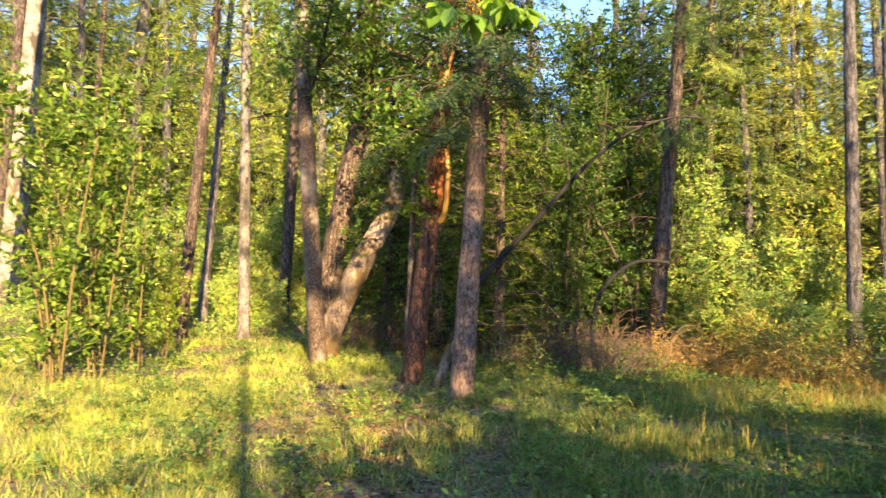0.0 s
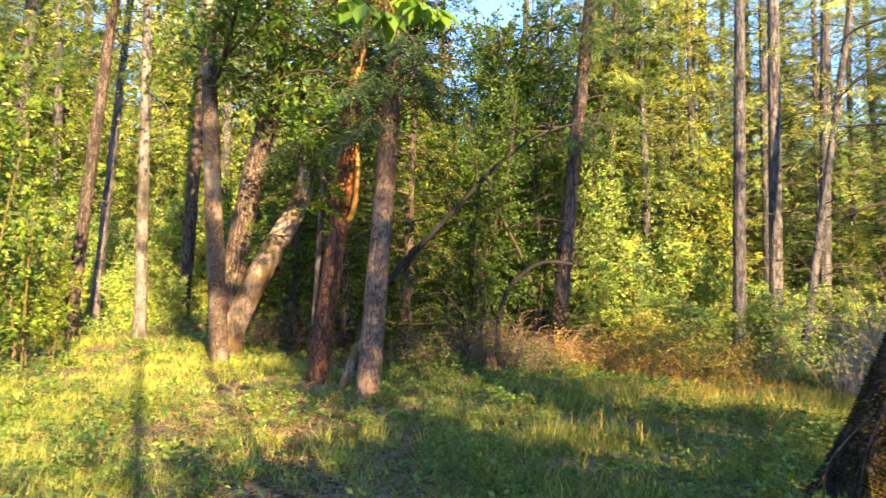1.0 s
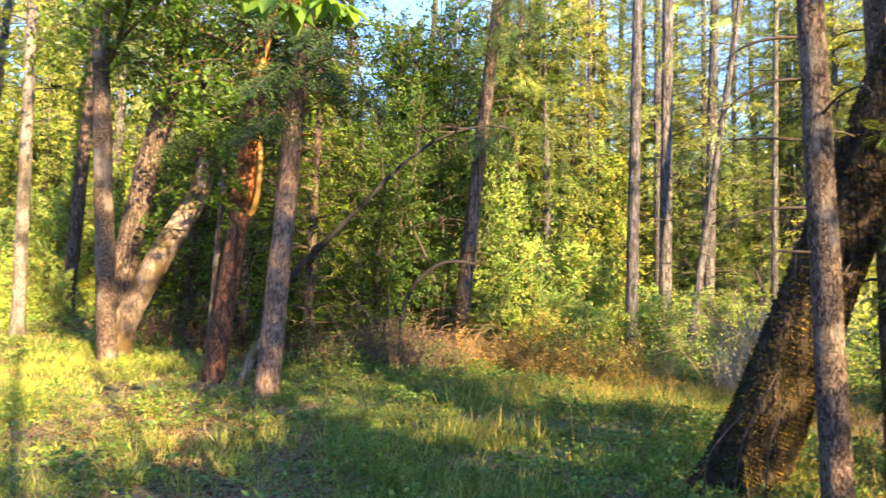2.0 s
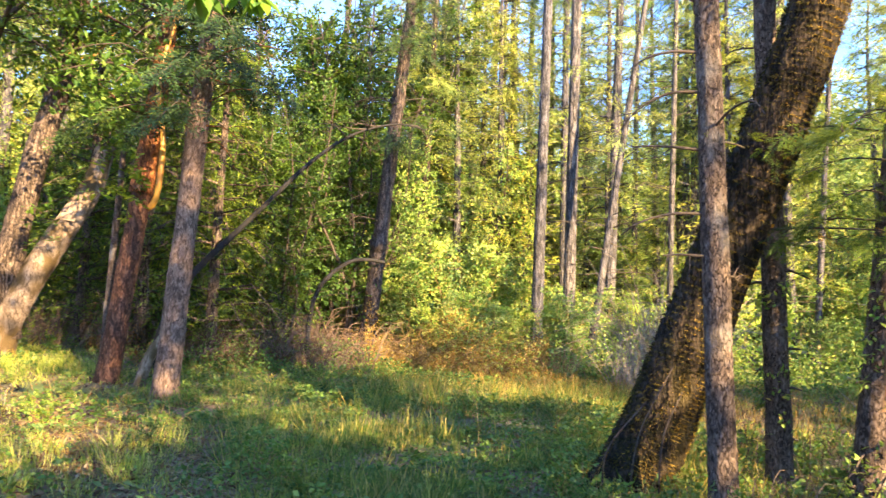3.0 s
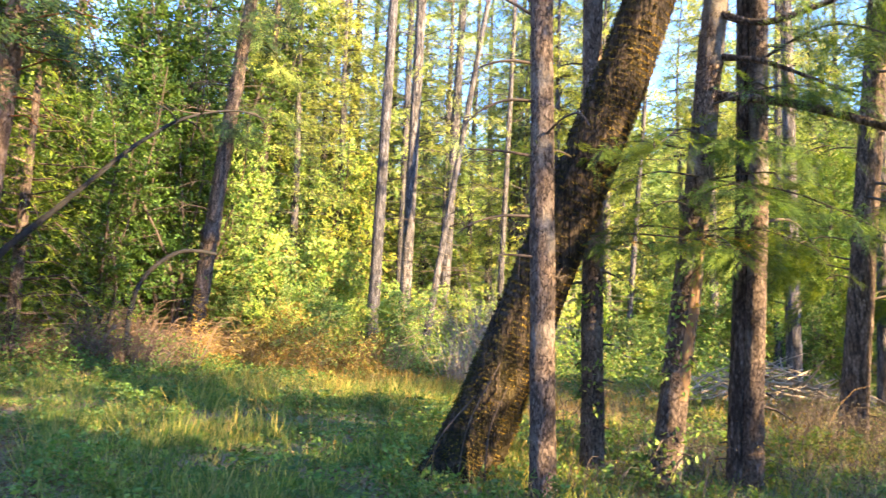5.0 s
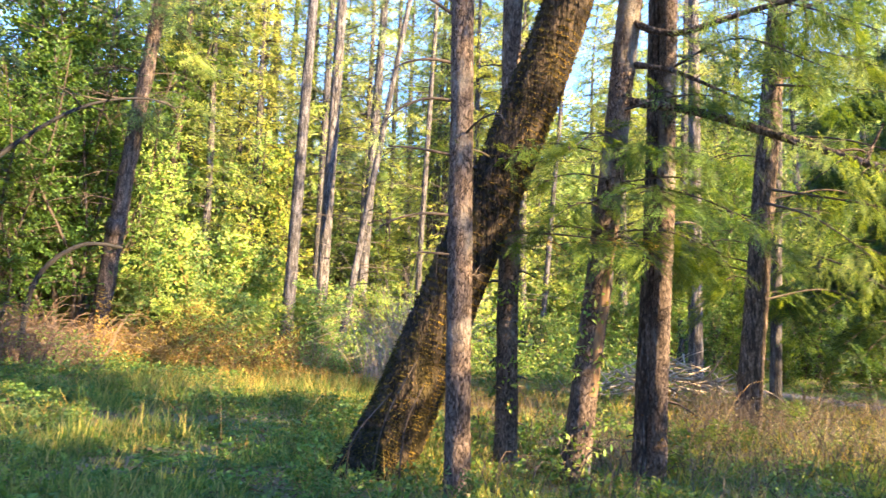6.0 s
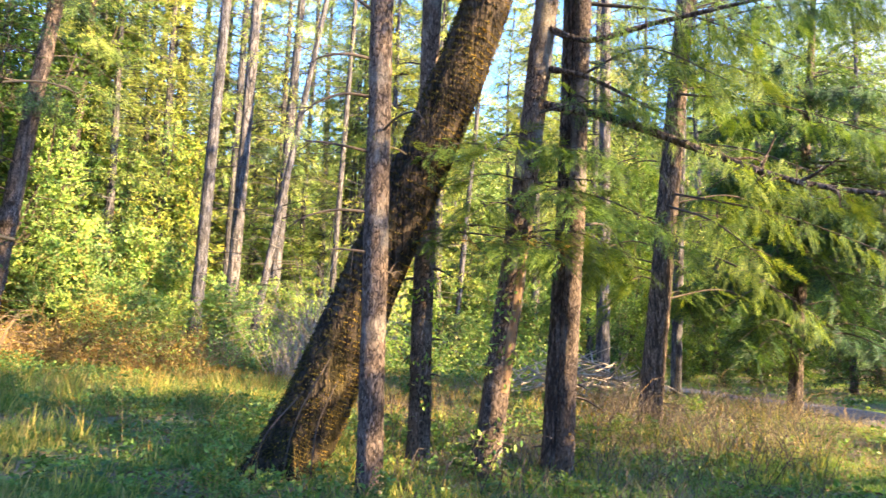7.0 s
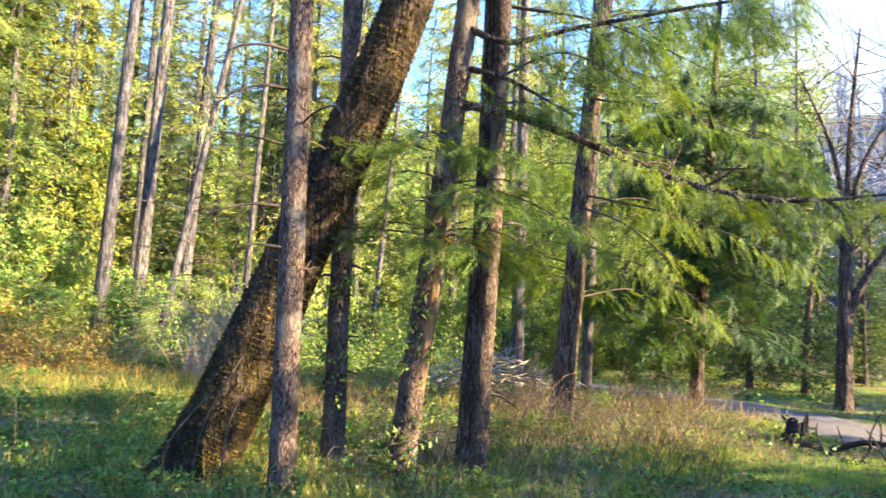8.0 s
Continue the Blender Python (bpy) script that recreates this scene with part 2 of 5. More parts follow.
def soil_material():
    n = Nodes("forest_soil")
    co = n.add("ShaderNodeNewGeometry").outputs["Position"]

    def at_scale(s, d):
        t = n.add("ShaderNodeTexNoise", Scale=s, Detail=d)
        n.link(co, t.inputs["Vector"])
        return t.outputs["Fac"]
    litter = n.ramp(at_scale(38, 7), [(0.3, (0.045, 0.028, 0.017)), (0.5, (0.15, 0.10, 0.055)), (0.7, (0.30, 0.22, 0.13))])
    green = n.ramp(at_scale(26, 6), [(0.3, (0.035, 0.06, 0.014)), (0.7, (0.10, 0.15, 0.03))])
    patch = n.ramp(at_scale(0.55, 5), [(0.50, (0, 0, 0)), (0.64, (1, 1, 1))])
    p = n.add("ShaderNodeBsdfPrincipled", Roughness=0.95)
    n.link(n.mix(patch, litter, green), p.inputs["Base Color"])
    n.link(n.bump(at_scale(30, 8), 0.9, 0.03), p.inputs["Normal"])
    n.link(p.outputs["BSDF"], n.out.inputs["Surface"])
    return n.mat


M_SOIL = soil_material()
M_PATH = plain_material("gravel_path", [(0.35, (0.07, 0.062, 0.06)), (0.5, (0.115, 0.102, 0.10)), (0.68, (0.19, 0.172, 0.165))], 55, 0.95, 0.01)

# ---------------------------------------------------------------- tools
rng = np.random.default_rng(11)


def at(bearing, dist):
    """Plan position by compass bearing (clockwise from the first view) and distance from the camera's stand."""
    return np.array((dist * math.sin(radians(bearing)), dist * math.cos(radians(bearing))))


def smooth_step(v, a, b):
    s = np.clip((v - a) / (b - a), 0, 1)
    return s * s * (3 - 2 * s)


def ground_z(x, y):
    """Height of the ground: flat near the stand, a bank rising ahead to the west, a wooded hill far to the east."""
    x, y = np.asarray(x, float), np.asarray(y, float)
    u = y * math.cos(radians(35)) - x * math.sin(radians(35))
    rise = 0.125 * 1.6 * np.log1p(np.exp(np.clip((u - 9.5) / 1.6, -30, 30)))
    rise = 3.2 * np.tanh(rise / 3.2)
    d = np.hypot(x, y)
    hill = 36 * smooth_step(d, 45, 130) * smooth_step(x - 0.55 * y, 18, 70)
    ring = 25 * smooth_step(d, 60, 135) * smooth_step(-(x - 0.55 * y), -62, -18)
    bumps = 0.035 * np.sin(1.3 * x + 0.7 * y) * np.sin(0.9 * y - 0.4 * x + 1.0) + 0.02 * np.sin(3.1 * x + 1.7) * np.sin(2.7 * y)
    return rise + hill + ring + bumps * smooth_step(d, 1, 5)


def spot(bearing, dist, up=0.0):
    x, y = at(bearing, dist)
    return np.array((x, y, float(ground_z(x, y)) + up))


SUNWARD = np.array(sun_dir)


def unit(v):
    return v / np.maximum(np.linalg.norm(v, axis=-1, keepdims=True), 1e-9)


class Shape:
    """Collects corners and faces, then becomes one mesh."""

    def __init__(self):
        self.v, self.f, self.n = [], {3: [], 4: []}, 0

    def put(self, v, f):
        f = np.asarray(f)
        self.v.append(np.asarray(v, float))
        self.f[f.shape[1]].append(f + self.n)
        self.n += len(v)
        return self

    def mesh(self, name, material, smooth=False):
        v = np.concatenate(self.v)
        me = bpy.data.meshes.new(name)
        me.vertices.add(len(v))
        me.vertices.foreach_set("co", v.astype(np.float32).ravel())
        faces = [np.concatenate(self.f[k]) for k in (3, 4) if self.f[k]]
        sizes = np.concatenate([np.full(len(a), a.shape[1]) for a in faces])
        index = np.concatenate([a.ravel() for a in faces])
        me.loops.add(len(index))
        me.loops.foreach_set("vertex_index", index.astype(np.int32))
        me.polygons.add(len(sizes))
        starts = np.concatenate([[0], np.cumsum(sizes)[:-1]])
        me.polygons.foreach_set("loop_start", starts.astype(np.int32))
        me.polygons.foreach_set("loop_total", sizes.astype(np.int32))
        me.polygons.foreach_set("use_smooth", np.full(len(sizes), smooth))
        me.materials.append(material)
        me.update()
        return me


def part(name, mesh, parent, label=""):
    ob = new(name, mesh)
    ob.parent = parent
    if label:
        tagged(ob, label)
    return ob


def thing(name, place, label, category, group="", turn=0.0, size=1.0):
    ob = new(name)
    ob.empty_display_size = 0.2
    ob.location = Vector([float(c) for c in place])
    ob.rotation_euler[2] = turn
    ob.scale = (size, size, size)
    return tagged(ob, label, category, group)


def curve(points, count):
    """A smooth line through a few points."""
    p = np.asarray(points, float)
    p = np.vstack([2 * p[0] - p[1], p, 2 * p[-1] - p[-2]])
    s = np.linspace(0, len(p) - 3 - 1e-6, count)
    i = s.astype(int)
    t = (s - i)[:, None]
    a, b, c, d = p[i], p[i + 1], p[i + 2], p[i + 3]
    return 0.5 * (2 * b + (c - a) * t + (2 * a - 5 * b + 4 * c - d) * t * t + (3 * b - a - 3 * c + d) * t ** 3)


def tube(shape, path, radii, sides=8, rough=0.0, ridges=0, r=None):
    """A stem along a path, with furrowed, uneven sides."""
    r = r or rng
    path = np.asarray(path, float)
    n = len(path)
    radii = np.broadcast_to(np.asarray(radii, float), (n,))
    tang = unit(np.gradient(path, axis=0))
    ref = np.array((0.31, 0.95, 0.05)) if abs(tang[0][2]) > 0.6 else np.array((0.0, 0.0, 1.0))
    e1 = unit(np.cross(tang, ref))
    e2 = np.cross(tang, e1)
    ang = np.linspace(0, 2 * math.pi, sides, endpoint=False)
    rad = np.repeat(radii[:, None], sides, 1)
    if rough:
        h = np.arange(n)[:, None]
        ph = r.uniform(0, 6.28, 4)
        wob = 0.5 * np.sin(2 * ang + ph[0] + h * 0.13) + 0.35 * np.sin(3 * ang + ph[1] - h * 0.21) + 0.3 * np.sin(h * 0.37 + ph[2])
        if ridges:
            wob = wob + 0.8 * np.sin(ridges * ang + 1.5 * np.sin(h * 0.23 + ph[3]))
        rad = rad * (1 + rough * (wob + r.normal(0, 0.55, (n, sides))))
    v = path[:, None, :] + rad[..., None] * (np.cos(ang)[None, :, None] * e1[:, None, :] + np.sin(ang)[None, :, None] * e2[:, None, :])
    i, j = np.meshgrid(np.arange(n - 1), np.arange(sides), indexing="ij")
    k = (j + 1) % sides
    f = np.stack([i * sides + j, i * sides + k, (i + 1) * sides + k, (i + 1) * sides + j], -1).reshape(-1, 4)
    shape.put(v.reshape(-1, 3), f)
    cap = np.vstack([v[-1], path[-1] + tang[-1] * radii[-1] * 0.4])
    shape.put(cap, np.stack([np.arange(sides), (np.arange(sides) + 1) % sides, np.full(sides, sides)], 1))
    return shape


def blades(shape, base, along, normal, length, width, fold=0.12, fine=False):
    """Many leaves at once: folded at the midrib; fine ones are oval."""
    n = len(base)
    length, width = np.broadcast_to(length, (n,))[:, None], np.broadcast_to(width, (n,))[:, None]
    along = unit(along)
    side = unit(np.cross(along, normal))
    up = np.cross(side, along)
    if fine:
        rows = [base, base + along * length * 0.28 + side * width * 0.45 + up * width * fold, base + along * length * 0.68 + side * width * 0.46 + up * width * fold,
                base + along * length - up * length * 0.08, base + along * length * 0.68 - side * width * 0.46 + up * width * fold, base + along * length * 0.28 - side * width * 0.45 + up * width * fold]
        idx = np.arange(n)[:, None] * 6
        v = np.stack(rows, 1).reshape(-1, 3)
        shape.put(v, np.vstack([idx + [0, 1, 2, 3], idx + [0, 3, 4, 5]]))
    else:
        rows = [base, base + along * length * 0.45 + side * width * 0.5 + up * width * fold, base + along * length, base + along * length * 0.45 - side * width * 0.5 + up * width * fold]
        idx = np.arange(n)[:, None] * 4
        v = np.stack(rows, 1).reshape(-1, 3)
        shape.put(v, np.vstack([idx + [0, 1, 2], idx + [0, 2, 3]]))
    return shape


def fronds(shape, base, along, normal, size, pairs=7, needle=0.022, spread=0.29):
    """Flat conifer sprays: a twig with shorter side twigs, each thick with needles."""
    along = unit(along)
    side = unit(np.cross(along, normal))
    up = np.cross(side, along)
    size = np.broadcast_to(size, (len(base),))[:, None]
    fine = needle < 0.016
    pairs, needle = int(pairs * (3.2 if fine else 2.2)), needle * (0.5 if fine else 0.68)
    for k in range(pairs):
        s = (k + 0.35) / pairs
        for sign in (-1, 1):
            b = base + along * size * s - up * size * 0.12 * s * s
            d = along * 0.72 + sign * side * 0.7 + rng.normal(0, 0.13, base.shape)
            blades(shape, b, d, up + rng.normal(0, 0.1, base.shape), (size * spread * (1.05 - 0.7 * s))[:, 0] * rng.uniform(0.7, 1.2, len(base)), needle * (0.8 + 0.5 * size[:, 0]))
    blades(shape, base + along * size * 0.8, along, up, size[:, 0] * 0.3, needle)
    return shape


def sphere_dirs(n, r=None):
    r = r or rng
    return unit(r.normal(size=(n, 3)))

# ---------------------------------------------------------------- ground
def build_ground():
    rings = np.concatenate([[0.0], np.linspace(0.6, 30, 100), np.geomspace(31, 3000, 50)])
    sectors = 200
    ang = np.linspace(0, 2 * math.pi, sectors, endpoint=False)
    x, y = rings[:, None] * np.sin(ang), rings[:, None] * np.cos(ang)
    z = ground_z(x, y) + rng.normal(0, 0.008, x.shape) * (rings[:, None] < 40)
    i, j = np.meshgrid(np.arange(len(rings) - 1), np.arange(sectors), indexing="ij")
    k = (j + 1) % sectors
    f = np.stack([i * sectors + j, (i + 1) * sectors + j, (i + 1) * sectors + k, i * sectors + k], -1).reshape(-1, 4)
    ob = new("ground", Shape().put(np.stack([x, y, z], -1).reshape(-1, 3), f).mesh("ground", M_SOIL, True))
    tagged(ob, "brown forest soil with patches of moss and litter", "ground", kind="structure")


PATH_LINE = [(-20, -38), (-6, -29), (5, -20), (10.5, -12), (11.4, -6), (11.5, -2.2), (12.5, 0.5), (13.6, 1.25), (14.75, 2.2), (15.7, 3.5), (16.5, 5.9), (17.8, 10), (21, 17), (28, 30)]


def build_path():
    line = curve([(x, y, 0) for x, y in PATH_LINE], 160)[:, :2]
    t = unit(np.gradient(line, axis=0))
    nrm = np.stack([-t[:, 1], t[:, 0]], 1)
    across = np.linspace(-0.85, 0.85, 9)
    edge = 0.10 * rng.normal(size=(160, 1)) * (np.abs(across) > 0.8)
    p = line[:, None, :] + nrm[:, None, :] * (across + edge)[..., None]
    z = ground_z(p[..., 0], p[..., 1]) + 0.035 - 0.05 * np.abs(across / 0.85) ** 4 + rng.normal(0, 0.004, p.shape[:2])
    i, j = np.meshgrid(np.arange(159), np.arange(8), indexing="ij")
    f = np.stack([i * 9 + j, i * 9 + j + 1, (i + 1) * 9 + j + 1, (i + 1) * 9 + j], -1).reshape(-1, 4)
    ob = new("path", Shape().put(np.concatenate([p, z[..., None]], -1).reshape(-1, 3), f).mesh("path", M_PATH, True))
    tagged(ob, "grey gravel footpath winding out of the trees", "path", kind="structure")
    return line


build_ground()
path_line = build_path()


def off_path(x, y, gap=0.9):
    d = np.min(np.hypot(x[:, None] - path_line[None, :, 0], y[:, None] - path_line[None, :, 1]), axis=1)
    return d > gap


# ---------------------------------------------------------------- trees
def trunk_mesh(name, path, r0, r1, material, sides=20, rough=0.035, ridges=7, flare=0.35, step=0.07):
    length = np.sum(np.linalg.norm(np.diff(np.asarray(path, float), axis=0), axis=1))
    line = curve(path, max(8, int(length / step)))
    s = np.linspace(0, 1, len(line))
    rad = r0 + (r1 - r0) * s + r0 * flare * np.exp(-s * length / 0.28)
    return tube(Shape(), line, rad, sides, rough, ridges).mesh(name, material, True)


def dead_branches(parent, path, count, low, high, reach, r=0.016, name="dead_branch", side=None):
    """Bare snags that arch out of a trunk and dip towards their ends."""
    line = curve(path, 100)
    for _ in range(count):
        o = line[int(rng.uniform(low, high) * 99)]
        a = rng.uniform(0, 6.28) if side is None else radians(90 - side) + rng.normal(0, 0.5)
        l = reach * rng.uniform(0.5, 1.1)
        d = np.array((math.cos(a), math.sin(a), 0))
        rise = rng.uniform(-0.1, 0.3)
        pts = curve([o, o + d * l * 0.4 + (0, 0, rise * l * 0.5), o + d * l * 0.8 + (0, 0, rise * l * 0.3), o + d * l + (0, 0, -0.12 * l)], 9)
        sh = tube(Shape(), pts, np.linspace(r, r * 0.3, 9), 6, 0.08)
        for k in (3, 5, 6, 7):
            e = pts[k] + (d + rng.normal(0, 0.6, 3)) * l * 0.22
            tube(sh, curve([pts[k], (pts[k] + e) / 2 + (0, 0, 0.03), e], 4), np.linspace(r * 0.45, r * 0.15, 4), 4)
        part(name, sh.mesh(name, M_TWIG), parent)


def bough(parent, path, r0, sprays, size, material, pairs=7, hang=0.5, start=0.2, needle=0.02, name="bough", wood=M_TWIG, spread_out=0.35):
    """A live conifer limb: a tapering arm, side twigs, and drooping flat sprays on it."""
    line = curve(path, 40)
    step = 1 if needle < 0.016 else 3
    arm = tube(Shape(), line[::step], np.linspace(r0, r0 * 0.2, len(line[::step])), 7 if step == 1 else 5, 0.06)
    s = rng.uniform(start, 1, sprays) ** 0.8
    o = line[(s * 39).astype(int)]
    t = unit(np.gradient(line, axis=0))[(s * 39).astype(int)]
    out = unit(np.cross(t, (0, 0, 1.0))) * rng.choice([-1, 1], sprays)[:, None]
    o2 = o + out * (rng.uniform(0, 1, sprays) * spread_out * (1.15 - s))[:, None] + rng.normal(0, 0.04, (sprays, 3)) - np.array((0, 0, 1)) * (rng.uniform(0, 0.16, sprays) * hang)[:, None]
    for a, b in list(zip(o, o2))[::6]:
        tube(arm, np.array([a, (a + b) / 2 + (0, 0, 0.02), b]), np.array((0.006, 0.005, 0.003)), 4)
    limb = part(name, arm.mesh(name, wood, True), parent)
    along = t * 0.6 + out * 0.9 + rng.normal(0, 0.3, (sprays, 3)) - np.array((0, 0, hang))
    green = fronds(Shape(), o2, along, np.array((0, 0, 0.7)) + SUNWARD * 0.9 + rng.normal(0, 0.35, (sprays, 3)), size * rng.uniform(0.6, 1.25, sprays), pairs, needle)
    part("needles", green.mesh("foliage", material), limb)
    return limb


def conifer_meshes(seed, height, clear, reach, boughs, per, tuft, material, bark, droop=0.35, radius=0.24, slim=0.085):
    """A far or middle-distance conifer: trunk, and a ragged crown of boughs."""
    r = np.random.default_rng(seed)
    bend = r.normal(0, 0.25, 2)
    path = [(0, 0, -0.2), (bend[0] * 0.3, bend[1] * 0.3, height * 0.35), (bend[0], bend[1], height * 0.7), (0, 0, height)]
    line = curve(path, 30)
    rad = np.linspace(radius, 0.02, 30)
    rad[0] *= 1.25
    trunk = tube(Shape(), line, rad, 10, 0.04, 0, r).mesh("trunk", bark, True)
    wood, green = Shape(), Shape()
    for _ in range(boughs):
        h = clear + (height - clear) * r.uniform(0, 1) ** 1.15
        q = (height - h) / (height - clear)
        l = (reach * q ** 0.65 + 0.25) * r.uniform(0.45, 1.15)
        a = r.uniform(0, 6.28)
        d = np.array((math.cos(a), math.sin(a), 0))
        o = line[int(h / height * 29)]
        pts = curve([o, o + d * l * 0.5 + (0, 0, 0.05 * l), o + d * l - (0, 0, droop * l * r.uniform(0.3, 1.2))], 7)
        tube(wood, pts[::3], np.array((0.03, 0.02, 0.006)), 3)
        k = max(5, int(per * (0.35 + 0.65 * l / reach)))
        s = r.uniform(0.25, 1.0, k)
        idx = s * 6
        i0 = np.minimum(idx.astype(int), 5)
        b = pts[i0] + (pts[i0 + 1] - pts[i0]) * (idx - i0)[:, None] + r.normal(0, 0.07 * l, (k, 3)) * (1, 1, 0.55)
        al = d * 0.5 + r.normal(0, 0.55, (k, 3)) - np.array((0, 0, 0.35))
        blades(green, b, al, sphere_dirs(k, r) + SUNWARD * 0.9, tuft * r.uniform(0.6, 1.4, k), tuft * slim * 2 * r.uniform(0.7, 1.3, k), 0.2)
    return trunk, wood.mesh("branchwork", bark), green.mesh("foliage", material)


def broadleaf_meshes(seed, height, spread, stems, shoots, per, leaf, material, wood, low=0.25, lean=0.25, fine=False, stem_r=0.02, upright=0.6, inner=0.25, to_light=0.0):
    """A shrub or small tree: forking stems, shoots, and leaves set round the ends of the shoots."""
    r = np.random.default_rng(seed)
    arms, lines = Shape(), []
    for _ in range(stems):
        a = r.uniform(0, 6.28)
        d = np.array((math.cos(a), math.sin(a), 0)) * spread * r.uniform(0.15, 0.75)
        h = height * r.uniform(0.65, 1.0)
        base = np.array((*r.normal(0, 0.05 * spread, 2), -0.08))
        pts = curve([base, base + d * lean + (0, 0, h * 0.35) + r.normal(0, 0.05, 3) * spread, base + d * 0.7 + (0, 0, h * 0.7) + r.normal(0, 0.08, 3) * spread, base + d + (0, 0, h)], 14)
        tube(arms, pts, np.linspace(stem_r * r.uniform(0.7, 1.2), stem_r * 0.3, 14), 6, 0.06, 0, r)
        lines.append(pts)
    green = Shape()
    n = shoots
    which = r.integers(0, stems, n)
    pos = low + (1 - low) * r.uniform(0, 1, n) ** 0.8
    allp = np.array(lines)
    o = allp[which, np.minimum((pos * 13).astype(int), 13)]
    dirs = sphere_dirs(n, r) * (1, 1, 0.5) + np.array((0, 0, upright))
    l = spread * 0.42 * r.uniform(0.3, 1.15, n) * (1.25 - 0.6 * pos)
    end = o + unit(dirs) * l[:, None]
    mid = (o + end) / 2 + r.normal(0, 0.06, (n, 3)) * l[:, None]
    for a, b in list(zip(o, end))[::2]:
        tube(arms, np.array([a, b]), np.array((stem_r * 0.3, stem_r * 0.12)), 3)
    k = n * per
    w = np.repeat(np.arange(n), per)
    s = r.uniform(inner, 1.05, k)[:, None]
    b = np.where(s < 0.5, o[w] + (mid - o)[w] * s * 2, mid[w] + (end - mid)[w] * (s * 2 - 1)) + r.normal(0, leaf * 0.3, (k, 3))
    al = sphere_dirs(k, r) + unit(dirs)[w] * 0.7
    nr = np.array((0, 0, 1.0)) * (1 - 0.5 * to_light) + SUNWARD * to_light + r.normal(0, 0.55, (k, 3))
    blades(green, b, al, nr, leaf * r.uniform(0.6, 1.3, k), leaf * 0.5 * r.uniform(0.7, 1.2, k), 0.15, fine)
    return arms.mesh("branchwork", wood, True), green.mesh("foliage", material)


def leaf_cluster(shape, centre, count, leaf, fine=True, spread=0.12):
    """A whorl of large evergreen leaves round a shoot's end."""
    d = sphere_dirs(count) * (1, 1, 0.45) + (0, 0, 0.1)
    blades(shape, np.asarray(centre) + unit(d) * 0.02 + rng.normal(0, spread * 0.25, (count, 3)), d, np.array((0, 0, 1.0)) + rng.normal(0, 0.3, (count, 3)), leaf * rng.uniform(0.7, 1.2, count), leaf * 0.45, 0.12, fine)


def fuzz(parent, path, r0, r1, n, toward, length, material, share=0.75, low=0.0):
    """Moss: short tufts all over the side of a stem that faces a direction."""
    line = curve(path, 120)
    s = rng.uniform(low, 0.98, n)
    i = (s * 119).astype(int)
    t = unit(np.gradient(line, axis=0))[i]
    a = sphere_dirs(n)
    out = unit(a - t * np.sum(a * t, 1, keepdims=True))
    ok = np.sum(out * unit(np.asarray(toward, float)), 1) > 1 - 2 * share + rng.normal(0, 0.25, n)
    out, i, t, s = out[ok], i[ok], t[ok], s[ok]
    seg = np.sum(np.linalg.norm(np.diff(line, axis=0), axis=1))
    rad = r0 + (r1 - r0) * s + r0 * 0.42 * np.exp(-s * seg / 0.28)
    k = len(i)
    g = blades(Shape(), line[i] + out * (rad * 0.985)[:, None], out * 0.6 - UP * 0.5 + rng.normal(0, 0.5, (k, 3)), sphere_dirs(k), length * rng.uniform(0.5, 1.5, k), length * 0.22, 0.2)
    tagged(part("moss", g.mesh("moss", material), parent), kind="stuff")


def lean_path(base, height, lean_right, bearing, bow=0.0, away=0.0):
    """Trunk line from its foot: lean_right in metres at the top, across the line of sight; bow pushes the middle."""
    rt = np.array((math.cos(radians(bearing)), -math.sin(radians(bearing)), 0))
    fw = np.array((math.sin(radians(bearing)), math.cos(radians(bearing)), 0))
    up = np.array((0, 0, 1.0))
    return [(-0.25 * up), rt * (lean_right * 0.33 + bow * 0.8) + fw * away * 0.3 + up * height * 0.33,
            rt * (lean_right * 0.66 + bow) + fw * away * 0.6 + up * height * 0.66, rt * lean_right + fw * away + up * height]


RIGHT = lambda b: np.array((math.cos(radians(b)), -math.sin(radians(b)), 0))
AWAY = lambda b: np.array((math.sin(radians(b)), math.cos(radians(b)), 0))
UP = np.array((0, 0, 1.0))


def crown(parent, path, low, high, boughs, reach, sprays, size, material, pairs=5, hang=0.5, side=None, needle=0.03, spread=1.6, droop=0.25):
    """Live boughs round a trunk between two shares of its height."""
    line = curve(path, 100)
    for _ in range(boughs):
        o = line[int(rng.uniform(low, high) * 99)]
        a = rng.uniform(0, 6.28) if side is None else radians(90 - side) + rng.uniform(-spread, spread)
        d = np.array((math.cos(a), math.sin(a), 0))
        l = reach * rng.uniform(0.5, 1.1)
        bough(parent, [o, o + d * l * 0.5 + UP * 0.06 * l, o + d * l - UP * droop * l], 0.018, sprays, size, material, pairs, hang, 0.15, needle, spread_out=0.4)


